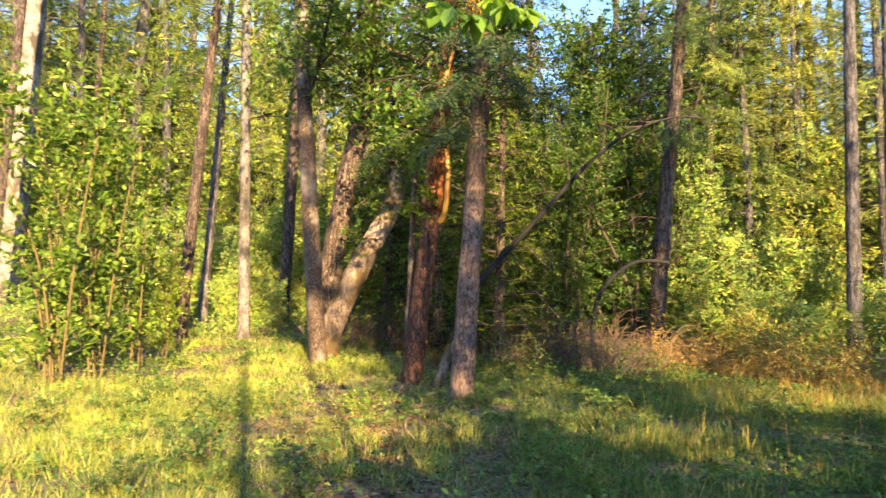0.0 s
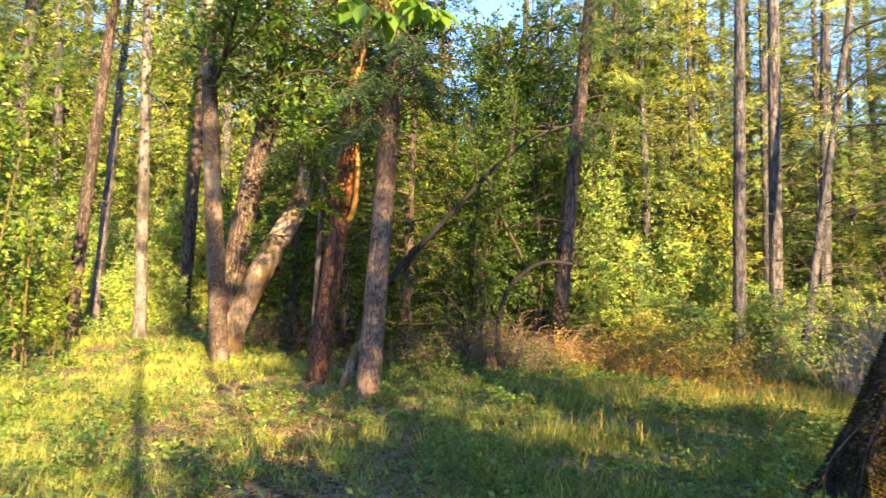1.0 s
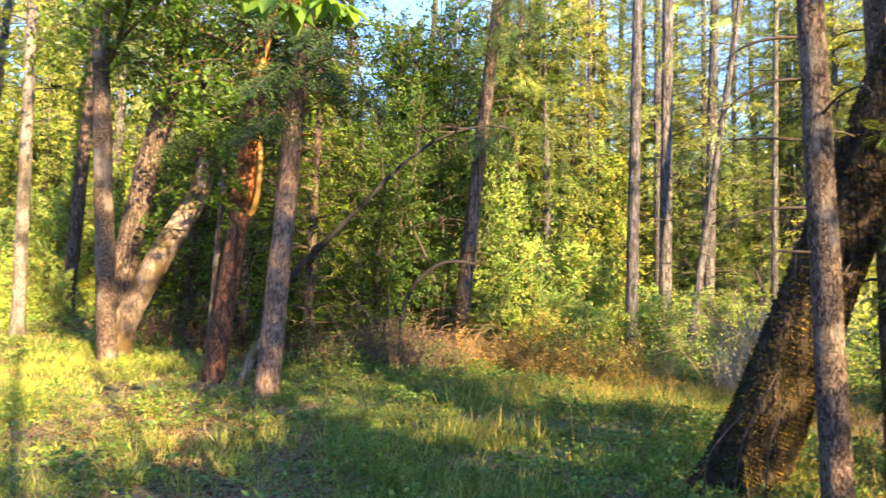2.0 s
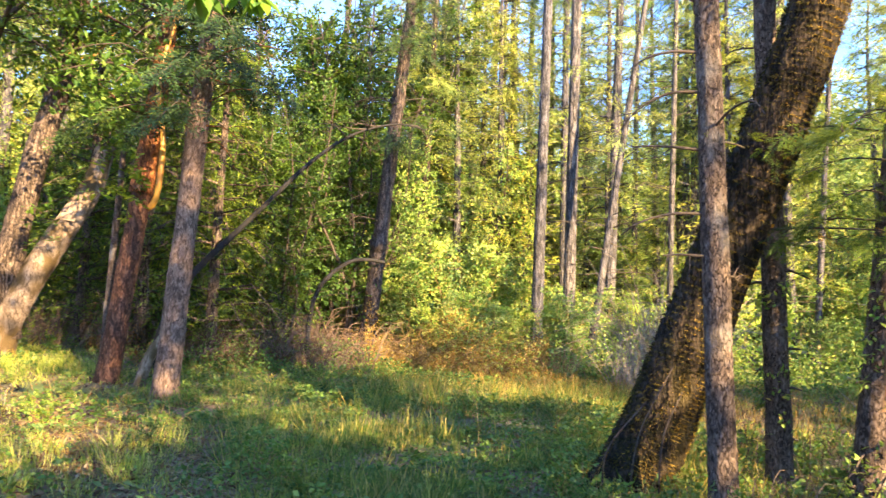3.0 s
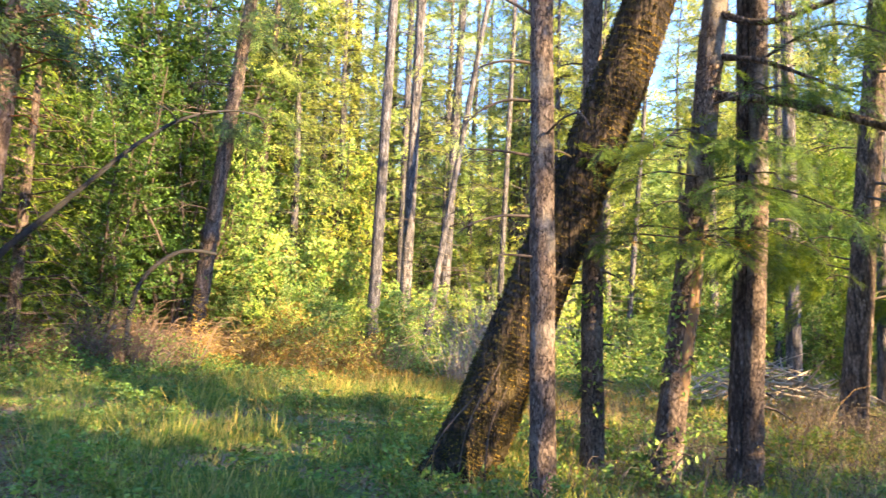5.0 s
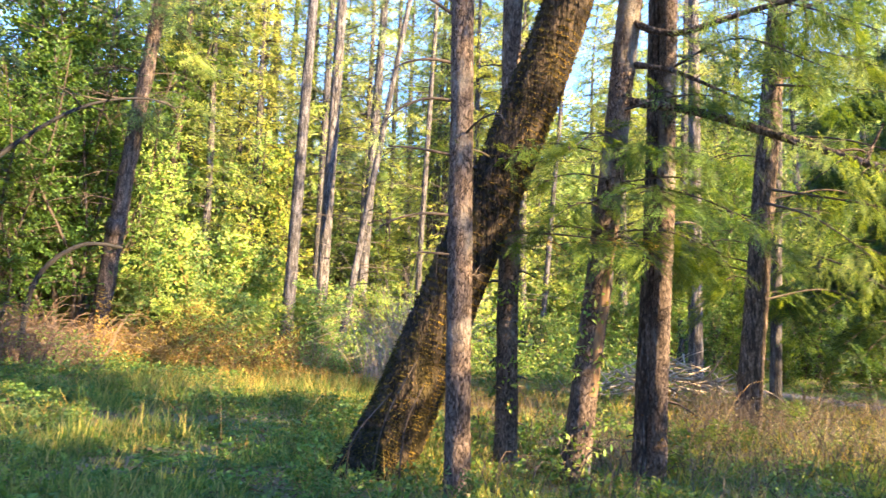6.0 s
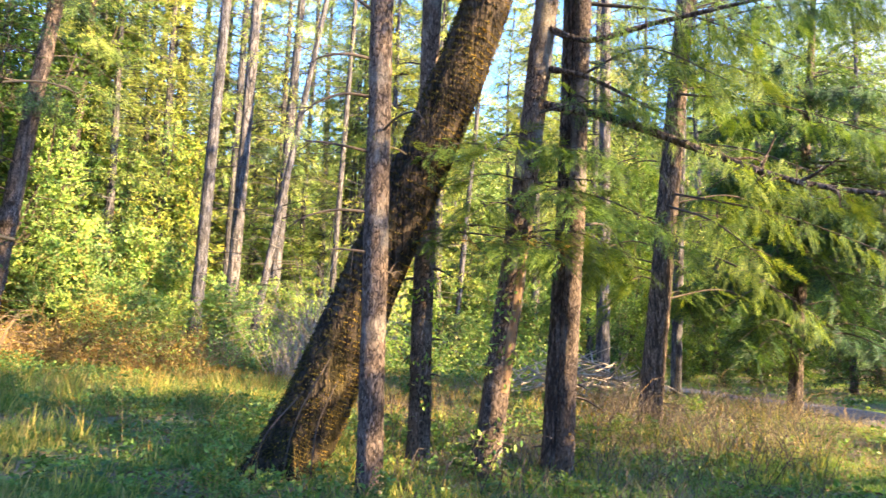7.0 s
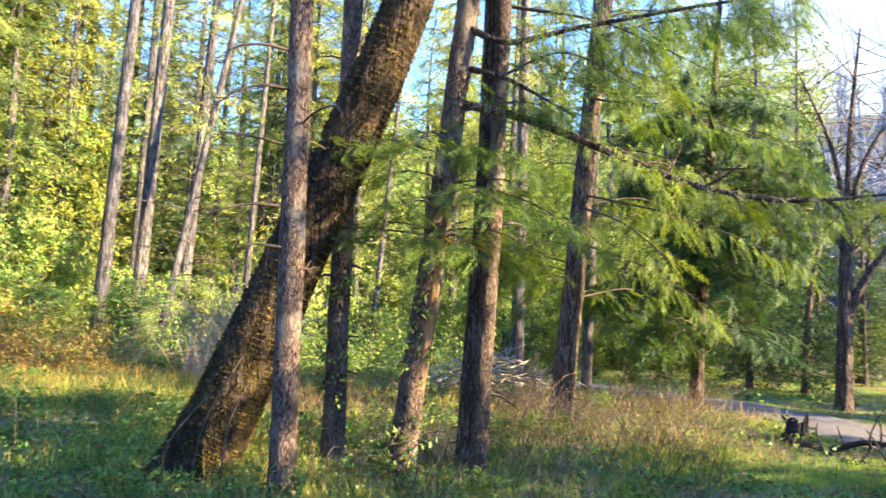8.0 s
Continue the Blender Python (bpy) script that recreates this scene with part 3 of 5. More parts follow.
def leafy(parent, path, low, high, shoots, reach, per, leaf, material, wood=M_TWIG, droop=0.15, fine=False):
    """A broadleaf crown: twigs out of the upper trunk, leaves clustered round their ends."""
    line = curve(path, 100)
    sh, g = Shape(), Shape()
    for _ in range(shoots):
        o = line[int(rng.uniform(low, high) * 99)]
        e = o + sphere_dirs(1)[0] * (1, 1, 0.45) * reach * rng.uniform(0.5, 1.15) - UP * droop * reach
        tube(sh, curve([o, (o + e) / 2 + UP * 0.12 * reach, e], 5), np.linspace(0.018, 0.005, 5), 4)
        whorl = o + (e - o) * rng.uniform(0.45, 1.1, 5)[:, None] + rng.normal(0, 0.13 * reach, (5, 3)) * (1, 1, 0.6)
        w = whorl[rng.integers(0, 5, per)] + rng.normal(0, leaf * 0.45, (per, 3))
        blades(g, w, sphere_dirs(per) - UP * 0.2, UP + rng.normal(0, 0.5, (per, 3)), leaf * rng.uniform(0.6, 1.25, per), leaf * 0.45, 0.15, fine)
    tagged(part("branchwork", sh.mesh("branchwork", wood), parent), kind="stuff")
    tagged(part("foliage", g.mesh("foliage", material), parent), kind="stuff")


# ---- the single trunks that stand close: bearing, distance, height, lean at top, bow, girth low, girth high
def tree(name, label, bearing, dist, height, lean, r0, r1, bark, bow=0.0, away=0.0, category="tree", **kw):
    ob = thing(name, spot(bearing, dist), label, category)
    path = lean_path(None, height, lean, bearing, bow, away)
    part("trunk", trunk_mesh("trunk", path, r0, r1, bark, **kw), ob)
    return ob, path


# pale pinkish fir in the middle of the glade
fir_a, p = tree("fir_tree", "fir with pinkish scaly bark and a dark crown", 1.45, 12.2, 15, 0.95, 0.20, 0.09, M_PINK_BARK)
dead_branches(fir_a, p, 5, 0.3, 0.45, 1.0)
crown(fir_a, p, 0.30, 0.9, 34, 2.0, 44, 0.46, M_NEEDLE_DARK, 3, 0.4, needle=0.04)

crown(fir_a, p, 0.35, 0.6, 9, 1.7, 44, 0.46, M_NEEDLE_DARK, 3, 0.5, side=135, needle=0.04, spread=0.7)


def high_limb(parent, points, shoots, reach, leaf=0.16, material=M_GLOSSY, r0=0.05):
    """A limb that leaves the trunk high up and carries a hanging canopy of leaves."""
    sh = tube(Shape(), curve(points, 20), np.linspace(r0, r0 * 0.35, 20), 7, 0.06)
    limb = part("limb", sh.mesh("limb", M_TWIG, True), parent)
    leafy(limb, points, 0.3, 1.0, shoots, reach, 34, leaf, material)


R, F = RIGHT(1.45), AWAY(1.45)
for h_, out_, dip_ in ((4.4, 0.7, -0.5), (4.8, 0.95, 0.15), (5.2, 0.6, -0.6), (5.6, 1.3, 0.1), (4.1, 0.5, -0.35), (6.0, 1.0, -0.5)):
    o = R * (0.95 * h_ / 15 + 0.1) - F * 0.1 + UP * h_
    e = o + R * out_ - F * rng.uniform(0.1, 0.5) + UP * dip_
    sh = tube(Shape(), curve([o, o + (e - o) * 0.5 + UP * 0.16, e], 12), np.linspace(0.014, 0.006, 12), 6, 0.1)
    m_ = (o + e) / 2 + UP * 0.1
    tube(sh, curve([m_, m_ + R * 0.2 + UP * rng.normal(0, 0.12), m_ + R * 0.3 + UP * rng.normal(0, 0.25)], 6), np.linspace(0.008, 0.003, 6), 5)
    part("dead_twig", sh.mesh("dead_twig", M_RUST_BARK, True), fir_a, "curled rust-coloured dead twig")

# red madrone with a bare orange limb against the stem
mad, p = tree("red_madrone_tree", "madrone with red peeling bark and a smooth orange limb", -2.61, 13.3, 9.5, 0.75, 0.19, 0.12, M_RED_BARK, bow=0.15, rough=0.05)
R, F = RIGHT(-2.6), AWAY(-2.6)
top_line = curve(p, 100)[34:64]
part("upper_stem", tube(Shape(), top_line - F * 0.012, np.linspace(0.19, 0.165, 30), 18, 0.06, 5).mesh("upper_stem", M_RUST_BARK, True), mad, "rust-orange upper stem with curling bark")
part("limb", tube(Shape(), curve([R * 0.42 + UP * 2.9, R * 0.62 - F * 0.15 + UP * 3.2, R * 0.66 - F * 0.2 + UP * 4.2, R * 0.55 - F * 0.2 + UP * 5.3, R * 0.9 - F * 0.1 + UP * 7], 50), np.linspace(0.06, 0.035, 50), 12, 0.04).mesh("limb", M_SMOOTH_LIMB, True), mad, "smooth orange limb with its bark peeled off")
part("stem", tube(Shape(), curve([-R * 0.05 + F * 0.3 - UP * 0.1, -R * 0.02 + F * 0.3 + UP * 1.5, R * 0.05 + F * 0.3 + UP * 4], 40), np.linspace(0.08, 0.05, 40), 10, 0.05).mesh("stem", M_PINE_BARK, True), mad)
for fwd, h, tr, tu in ((-0.6, 4.6, -1.1, 0.3), (-0.3, 5.2, 1.6, 0.4), (0.5, 6.0, -2.2, 1.0), (0.8, 6.4, 2.4, 1.0), (-0.4, 3.3, -0.4, 0.0)):
    o = R * 0.5 + UP * h
    tip = o + R * tr * 0.8 + F * fwd + UP * tu
    sh = tube(Shape(), curve([o, (o + tip) / 2 - UP * 0.1, tip], 16), np.linspace(0.03, 0.012, 16), 7, 0.05)
    limb = part("limb", sh.mesh("limb", M_RED_BARK, True), mad)
    g = Shape()
    for _ in range(26):
        leaf_cluster(g, tip + rng.normal(0, 0.45, 3) * (1, 1, 0.6), 9, 0.13)
    part("leaves", g.mesh("leaves", M_GLOSSY), limb)

leafy(mad, p, 0.5, 1.0, 130, 2.0, 30, 0.16, M_GLOSSY, M_TWIG)

# grey upright stem and the pale leaning madrone behind it
grey, p = tree("madrone_tree", "slim grey-brown madrone stem dappled with sun", -9.76, 15.0, 12, -0.75, 0.185, 0.13, M_PINE_BARK, bow=-0.10, flare=0.12)
leafy(grey, p, 0.5, 0.9, 80, 2.1, 30, 0.15, M_GLOSSY)
R, F = RIGHT(-9.76), AWAY(-9.76)
# limbs added mostly above the view to shade the upper stems
high_limb(grey, [UP * 5.6 - R * 0.35, -F * 1.6 + UP * 6.6, R * 0.2 - F * 3.2 + UP * 7.3], 26, 1.2)
high_limb(grey, [UP * 6.0 - R * 0.4, R * 0.8 - F * 1.2 + UP * 7.2, R * 1.6 - F * 2.6 + UP * 8.2], 14, 1.2)
twin = thing("twin_madrone_tree", spot(-9.3, 15.9), "pale twin-stemmed madrone leaning over, mossy at the fork", "tree")
R, F = RIGHT(-9.3), AWAY(-9.3)
part("trunk", trunk_mesh("trunk", [-UP * 0.3 - R * 0.1, R * 0.15 + UP * 0.8, R * 0.72 + UP * 2.05, R * 1.36 + UP * 3.3, R * 1.58 + UP * 4.2], 0.32, 0.18, M_PALE_BARK, 24, 0.04, 5, flare=0.12), twin, "pale broken-topped leaning trunk")
# second stem wears dark fir bark in place of canopy shade
part("trunk", trunk_mesh("trunk", [R * 0.1 + UP * 0.3, R * 0.05 + F * 0.1 + UP * 1.6, R * 0.32 + F * 0.2 + UP * 3.6, R * 0.75 + F * 0.2 + UP * 6, R * 1.0 + F * 0.2 + UP * 10], 0.27, 0.20, M_FIR_BARK, 24, 0.04, 5, flare=0.05), twin)
leafy(twin, [R * 0.6 + UP * 4.8, R * 0.9 + UP * 7, R * 1.0 + UP * 10], 0.2, 0.8, 115, 2.2, 32, 0.17, M_GLOSSY)
for k in range(7):
    a_ = R * (1.50 + 0.10 * math.cos(k * 0.9)) + F * 0.10 * math.sin(k * 0.9) + UP * 4.0
    part("splinter", tube(Shape(), curve([a_, a_ + R * 0.04 + UP * 0.2, a_ + R * rng.normal(0.06, 0.03) + UP * rng.uniform(0.3, 0.6)], 6), np.linspace(0.07, 0.012, 6), 6, 0.15).mesh("splinter", M_FIR_BARK, True), twin)
for h_ in (2.6, 3.3, 3.9, 4.3):
    o = R * (0.55 + 0.25 * h_) - F * 0.15 + UP * h_
    e = o + R * rng.normal(0.1, 0.35) - F * rng.uniform(0.2, 0.6) + UP * rng.uniform(-0.1, 0.4)
    twig = part("twig", tube(Shape(), curve([o, (o + e) / 2 + UP * 0.08, e], 8), np.linspace(0.014, 0.005, 8), 5).mesh("twig", M_TWIG, True), twin)
    g = Shape()
    for _ in range(9):
        leaf_cluster(g, e + rng.normal(0, 0.2, 3), 8, 0.13)
    part("leaves", g.mesh("leaves", M_GLOSSY), twig)
part("branch", tube(Shape(), curve([R * 1.5 + UP * 3.6, R * 1.75 + UP * 4.2, R * 1.8 + UP * 5.0], 12), np.linspace(0.08, 0.04, 12), 8, 0.08).mesh("branch", M_PALE_BARK, True), twin)
part("branch", tube(Shape(), curve([R * 0.72 + F * 0.1 + UP * 6.15, R * 0.9 - F * 0.2 + UP * 5.95, R * 1.25 - F * 0.3 + UP * 6.05, R * 1.6 - F * 0.4 + UP * 6.6], 16), np.linspace(0.045, 0.02, 16), 8, 0.05).mesh("branch", M_SMOOTH_LIMB, True), twin, "curved yellow branch")

thin, p = tree("young_madrone_tree", "thin grey young tree standing on the sunny bank", -15.55, 18.0, 13, -0.35, 0.145, 0.08, M_ASH_BARK, flare=0.15)
leafy(thin, p, 0.42, 0.85, 36, 1.6, 26, 0.15, M_GLOSSY)
dead_branches(thin, p, 5, 0.3, 0.6, 1.2, side=-10)
left, p = tree("old_fir_tree", "thick pale fir trunk in full sun", -31.6, 24.0, 18, 0.5, 0.37, 0.24, M_ASH_BARK)
dead_branches(left, p, 5, 0.3, 0.7, 1.5, 0.02)
for b, d, h, ln, r, m, w in ((-24.2, 28, 20, 0.35, 0.27, M_FAR_BARK, "bluish shaded fir trunk behind the bushes"), (-27.0, 26, 18, 0.4, 0.12, M_FIR_BARK, "dark slender fir trunk behind the bushes"),
                             (-20.3, 17.5, 11, 0.75, 0.15, M_FIR_BARK, "fir trunk with flaking brown bark in dappled light"), (-18.7, 21, 12, 0.6, 0.13, M_FAR_BARK, "pale fir trunk in dappled light"),
                             (-12.7, 22, 14, 0.5, 0.19, M_FIR_BARK, "shaded fir trunk behind the madrones"), (-32.6, 22, 16, 0.6, 0.12, M_FIR_BARK, "dark thin trunk beside a thick pale one")):
    o, p = tree("fir_tree", w, b, d, h, ln, r, r * 0.6, m, step=0.14, sides=14)
    dead_branches(o, p, 3, 0.2, 0.6, 1.2, 0.015)
    crown(o, p, 0.55, 0.98, 12, 1.8, 40, 0.5, M_NEEDLE, 3, 0.5, needle=0.032)

doug, p = tree("fir_tree", "dark fir with a burl, standing in amber bracken", 16.3, 21.5, 17, 1.75, 0.25, 0.13, M_FIR_BARK, rough=0.05)
R, F = RIGHT(16.3), AWAY(16.3)
part("burl", tube(Shape(), curve([R * 0.30 + UP * 2.9, R * 0.33 - F * 0.05 + UP * 3.15, R * 0.36 + UP * 3.45], 10), np.array([0.2, 0.23, 0.25, 0.27, 0.28, 0.27, 0.25, 0.23, 0.21, 0.19]), 12, 0.12).mesh("burl", M_FIR_BARK, True), doug, "dark knotted burl")
dead_branches(doug, p, 9, 0.15, 0.6, 1.6, 0.02)
crown(doug, p, 0.32, 0.7, 12, 1.9, 36, 0.5, M_NEEDLE_DARK, 3, side=190, needle=0.032, spread=1.0)
crown(doug, p, 0.45, 0.95, 26, 2.0, 36, 0.55, M_NEEDLE_DARK, 3, needle=0.032)
o, p = tree("fir_tree", "slender reddish fir trunk among leaves", 20.4, 27, 16, 0.55, 0.17, 0.09, M_FIR_BARK)
crown(o, p, 0.35, 0.95, 24, 1.8, 40, 0.55, M_SUNLIT_PINE, 3, needle=0.032)
o, p = tree("pine_tree", "tall straight pine with grey bark", 29.9, 22.5, 17, 0.42, 0.20, 0.12, M_FAR_BARK)
dead_branches(o, p, 6, 0.15, 0.5, 1.6, 0.02)
for b, d, h, ln, r in ((32.0, 29, 19, 0.1, 0.18), (32.4, 23.5, 18, 0.35, 0.215), (33.9, 22, 13, 2.0, 0.125), (35.5, 28, 18, 0.6, 0.22), (37.4, 33, 19, 0.3, 0.14), (40.0, 27, 16, 0.45, 0.12), (41.3, 34, 18, 0.2, 0.16), (27.4, 33, 20, 0.3, 0.17), (24.0, 32, 20, 0.6, 0.2), (26.0, 38, 22, 0.3, 0.22), (29.0, 40, 22, 0.3, 0.2), (22.2, 36, 22, 0.3, 0.2), (61.8, 20, 14, -0.1, 0.2), (67.2, 16.5, 13, 0.2, 0.12), (50.0, 26, 14, 0.9, 0.11), (13.0, 33, 20, 0.8, 0.2), (5.2, 30, 20, 0.2, 0.19)):
    o, p = tree("pine_tree", "straight pine trunk in the sunny wood", b, d, h, ln, r, r * 0.6, M_FAR_BARK, flare=0.2, step=0.25, sides=12)
    crown(o, p, 0.45, 0.98, 10, 2.2, 30, 0.5, M_SUNLIT_PINE, 3, 0.4, needle=0.032)
    dead_branches(o, p, 9, 0.15, 0.7, 1.9, 0.016)

# arched stem, placed to meet the dark fir from the camera, and the long dead limb above it
arch = thing("bent_sapling", spot(11.9, 17.3), "bent sapling blackened for shade, placed to meet the fir in view", "tree")
R = RIGHT(13)
# black wood in place of the shade on this stem
part("stem", tube(Shape(), curve([-UP * 0.2, -R * 0.02 + UP * 0.9, R * 0.14 + UP * 1.7, R * 0.5 + UP * 2.2, R * 0.95 + UP * 2.5, R * 1.35 + UP * 2.55, R * 1.75 + UP * 2.5], 40), np.linspace(0.06, 0.038, 40), 10, 0.09).mesh("stem", M_BLACK_WOOD, True), arch)
dead = thing("dead_leaning_tree", spot(0.7, 15.0), "grey dead tree leaning through the bushes, blackened for shade", "tree")
R = RIGHT(0)
dead_base = float(ground_z(*at(0.7, 15.0)))
dead_line = [np.array((x, 0.0, z - dead_base)) for x, z in ((-0.2, 0.0), (0.1, 1.2), (0.4, 1.95), (0.8, 2.5), (1.3, 3.05), (1.98, 3.8), (2.9, 4.8), (3.8, 5.5), (4.8, 5.85), (5.5, 5.8))]
# the grey trunk is blackened in place of leaf shade
part("trunk", tube(Shape(), curve(dead_line, 60), np.linspace(0.092, 0.012, 60), 10, 0.10).mesh("trunk", M_BLACK_WOOD, True), dead)
dead_branches(dead, dead_line[3:], 10, 0.1, 0.95, 1.1, 0.018)
stub = thing("leaning_stem", spot(-0.6, 13.0), "short pale leaning stem between two trunks", "tree")
R = RIGHT(0)
part("trunk", tube(Shape(), curve([-UP * 0.2, R * 0.25 + UP * 0.6, R * 0.7 + UP * 1.15], 16), np.linspace(0.1, 0.08, 16), 10, 0.06).mesh("trunk", M_PALE_BARK, True), stub)

# ---- the near group that the camera turns to last
moss = thing("mossy_leaning_tree", spot(37.9, 7.0), "old leaning mossy tree, tinted gold on its sunlit side, dark opposite", "tree")
R, F = RIGHT(44), AWAY(44)
moss_path = [-R * 0.25 - UP * 0.3, R * 0.12 + UP * 0.45, R * 0.50 + UP * 1.45, R * 1.16 - F * 0.10 + UP * 3.18, R * 1.68 - F * 0.12 + UP * 4.7, R * 2.6 + UP * 8]
# gold tufts face the sun, dark ones away: light put into moss colour
fuzz(moss, moss_path, 0.345, 0.21, 44000, R * 1.0 - F * 0.3 + UP * 0.1, 0.028, M_SUNLIT_MOSS, 0.36, 0.13)
fuzz(moss, moss_path, 0.345, 0.21, 34000, -R - F * 0.35, 0.042, M_SHADED_MOSS, 0.55)
for k, (sr, h, tr, th) in enumerate(((-0.28, 0.0, 0.10, 0.8), (-0.05, 0.0, 0.32, 1.1), (0.2, 0.0, 0.40, 0.9))):
    a_, e_ = R * sr - F * 0.46 - UP * 0.05, R * tr - F * 0.40 + UP * th
    part("vine", tube(Shape(), curve([a_, (a_ + e_) / 2 + rng.normal(0, 0.05, 3) - F * 0.05, e_], 14), np.linspace(0.010, 0.005, 14), 6, 0.15).mesh("vine", M_TWIG, True), moss)
part("trunk", trunk_mesh("trunk", moss_path, 0.345, 0.21, M_MOSS_BARK, 36, 0.045, 9, 0.42, 0.05), moss)
pine, pine_path = tree("pine_tree", "slim pine with scaly grey bark and bare snags", 43.9, 6.1, 10, -0.22, 0.112, 0.085, M_PINE_BARK, sides=24, flare=0.2, step=0.05)
R, F = RIGHT(43.5), AWAY(43.5)
for h, l, up, dip in ((4.15, 0.75, 0.30, 0.05), (3.75, 0.62, 0.02, 0.16), (3.42, 0.70, -0.02, 0.30), (2.92, 0.62, 0.05, 0.02), (2.40, 0.72, 0.0, 0.18), (2.05, 0.4, 0.02, 0.02), (4.5, 0.9, 0.25, 0.1)):
    o = -R * 0.2 * h / 10 + UP * h
    pts = curve([o, o - R * l * 0.45 + UP * up * 0.6 - F * 0.1, o - R * l * 0.8 + UP * (up - dip * 0.4) - F * 0.15, o - R * l + UP * (up - dip) - F * 0.2], 12)
    sh = tube(Shape(), pts, np.linspace(0.016, 0.005, 12), 6, 0.08)
    for k in (4, 6, 8, 9):
        e = pts[k] + np.array((0, 0, -0.12)) + rng.normal(0, 0.1, 3) - R * 0.06
        tube(sh, np.array([pts[k], (pts[k] + e) / 2, e]), np.array((0.005, 0.004, 0.002)), 4)
    part("dead_branch", sh.mesh("dead_branch", M_TWIG, True), pine)
dead_branches(pine, pine_path, 4, 0.2, 0.5, 0.8, 0.012)
post, p = tree("pine_tree", "young pine stem in deep shade", 47.6, 7.45, 10.5, -0.12, 0.116, 0.086, M_PINE_BARK, sides=24, flare=0.25, step=0.05)
dead_branches(post, p, 4, 0.2, 0.5, 0.7, 0.011)
fir_c, fir_path = tree("fir_tree", "leaning fir with ivy at its foot and long boughs", 52.6, 7.1, 10, 0.62, 0.135, 0.095, M_PINE_BARK, bow=0.22, sides=24, step=0.05)
dbl = thing("double_fir_tree", spot(58.4, 7.6), "double-stemmed fir, one stem dark and one greyish", "tree")
R, F = RIGHT(58.4), AWAY(58.4)
part("trunk", trunk_mesh("trunk", [-R * 0.09 - UP * 0.3, -R * 0.035 + UP * 1.2, R * 0.03 + F * 0.08 + UP * 3.4, R * 0.1 + F * 0.2 + UP * 10], 0.088, 0.075, M_FIR_BARK, 22, 0.05, 6, step=0.05), dbl, "dark stem")
# lighter bark puts the soft light from the right into this stem's colour
part("trunk", trunk_mesh("trunk", [R * 0.075 - F * 0.05 - UP * 0.3, R * 0.10 - F * 0.05 + UP * 1.2, R * 0.16 - F * 0.03 + UP * 3.4, R * 0.22 + UP * 10], 0.098, 0.085, M_PINE_BARK, 22, 0.05, 6, step=0.05), dbl, "greyish stem")
far_fir, far_path = tree("fir_tree", "straight fir rising from tall dry weeds", 65.2, 11.6, 13, 1.0, 0.18, 0.108, M_FIR_BARK)
bare, p = tree("oak_tree", "dark bare oak beside the path", 85.0, 17.3, 4.0, 0.1, 0.17, 0.12, M_FIR_BARK)
R, F = RIGHT(85), AWAY(85)
part("limb", tube(Shape(), curve([R * 0.05 + UP * 1.7, R * 0.35 + UP * 2.6, R * 0.9 + UP * 3.5, R * 2.0 + UP * 5.0], 30), np.linspace(0.10, 0.04, 30), 12, 0.07).mesh("limb", M_FIR_BARK, True), bare)
for dr, du, k in ((-0.9, 3.5, 0), (1.5, 3.2, 0), (0.3, 4.2, 0), (2.4, 2.0, 0), (-1.6, 2.2, 0)):
    o = R * 0.1 + UP * (3.9 if du > 2.5 else 3.2)
    e = o + R * dr + F * rng.normal(0, 0.8) + UP * du
    sh = tube(Shape(), curve([o, o + R * dr * 0.3 + UP * du * 0.5, e], 12), np.linspace(0.075, 0.02, 12), 8, 0.10)
    for _ in range(26):
        s0 = o + (e - o) * rng.uniform(0.3, 1)
        e0 = s0 + rng.normal(0, 0.8, 3) + UP * 0.4
        tube(sh, curve([s0, (s0 + e0) / 2 + rng.normal(0, 0.1, 3), e0], 5), np.linspace(0.014, 0.004, 5), 4)
    part("limb", sh.mesh("limb", M_FIR_BARK, True), bare)

# ---- boughs of the near firs
R, F = RIGHT(54), AWAY(54)


def swing(bearing, dist, z):
    """A point by bearing, distance and height above the ground, in the near fir's own space."""
    x, y = at(bearing, dist)
    return np.array((x, y, z)) - np.array(fir_c.location)


main = [swing(56.5, 7.1, 3.72), swing(62.2, 6.9, 3.5), swing(70.8, 6.6, 3.0), swing(75.5, 6.4, 2.74), swing(81.8, 6.2, 2.56), swing(89, 6.0, 2.55)]
arm_ob = bough(fir_c, main, 0.05, 120, 0.36, M_NEEDLE, 11, 0.8, 0.3, 0.012, spread_out=0.8, wood=M_FIR_BARK)
arm_line = curve(main, 60)
for k in (18, 24, 29, 33, 36, 39, 43, 47, 51):
    s0 = arm_line[k]
    e0 = s0 + RIGHT(78) * rng.uniform(0.1, 0.5) + UP * rng.uniform(-0.25, 0.3) - AWAY(78) * rng.uniform(-0.3, 0.4)
    sh = tube(Shape(), curve([s0, (s0 + e0) / 2 + rng.normal(0, 0.04, 3), e0], 9), np.linspace(0.018, 0.006, 9), 6, 0.12)
    tube(sh, curve([(s0 + e0) / 2, (s0 + e0) / 2 + rng.normal(0, 0.12, 3)], 4), np.linspace(0.008, 0.003, 4), 4)
    part("snag", sh.mesh("snag", M_FIR_BARK, True), arm_ob)
bough(fir_c, [swing(56.4, 7.1, 4.55), swing(60.2, 6.9, 4.3), swing(66, 6.8, 4.4), swing(75.8, 6.6, 4.45), swing(84, 6.5, 4.4)], 0.04, 170, 0.40, M_NEEDLE, 11, 1.3, 0.25, 0.012, spread_out=0.8, wood=M_FIR_BARK)
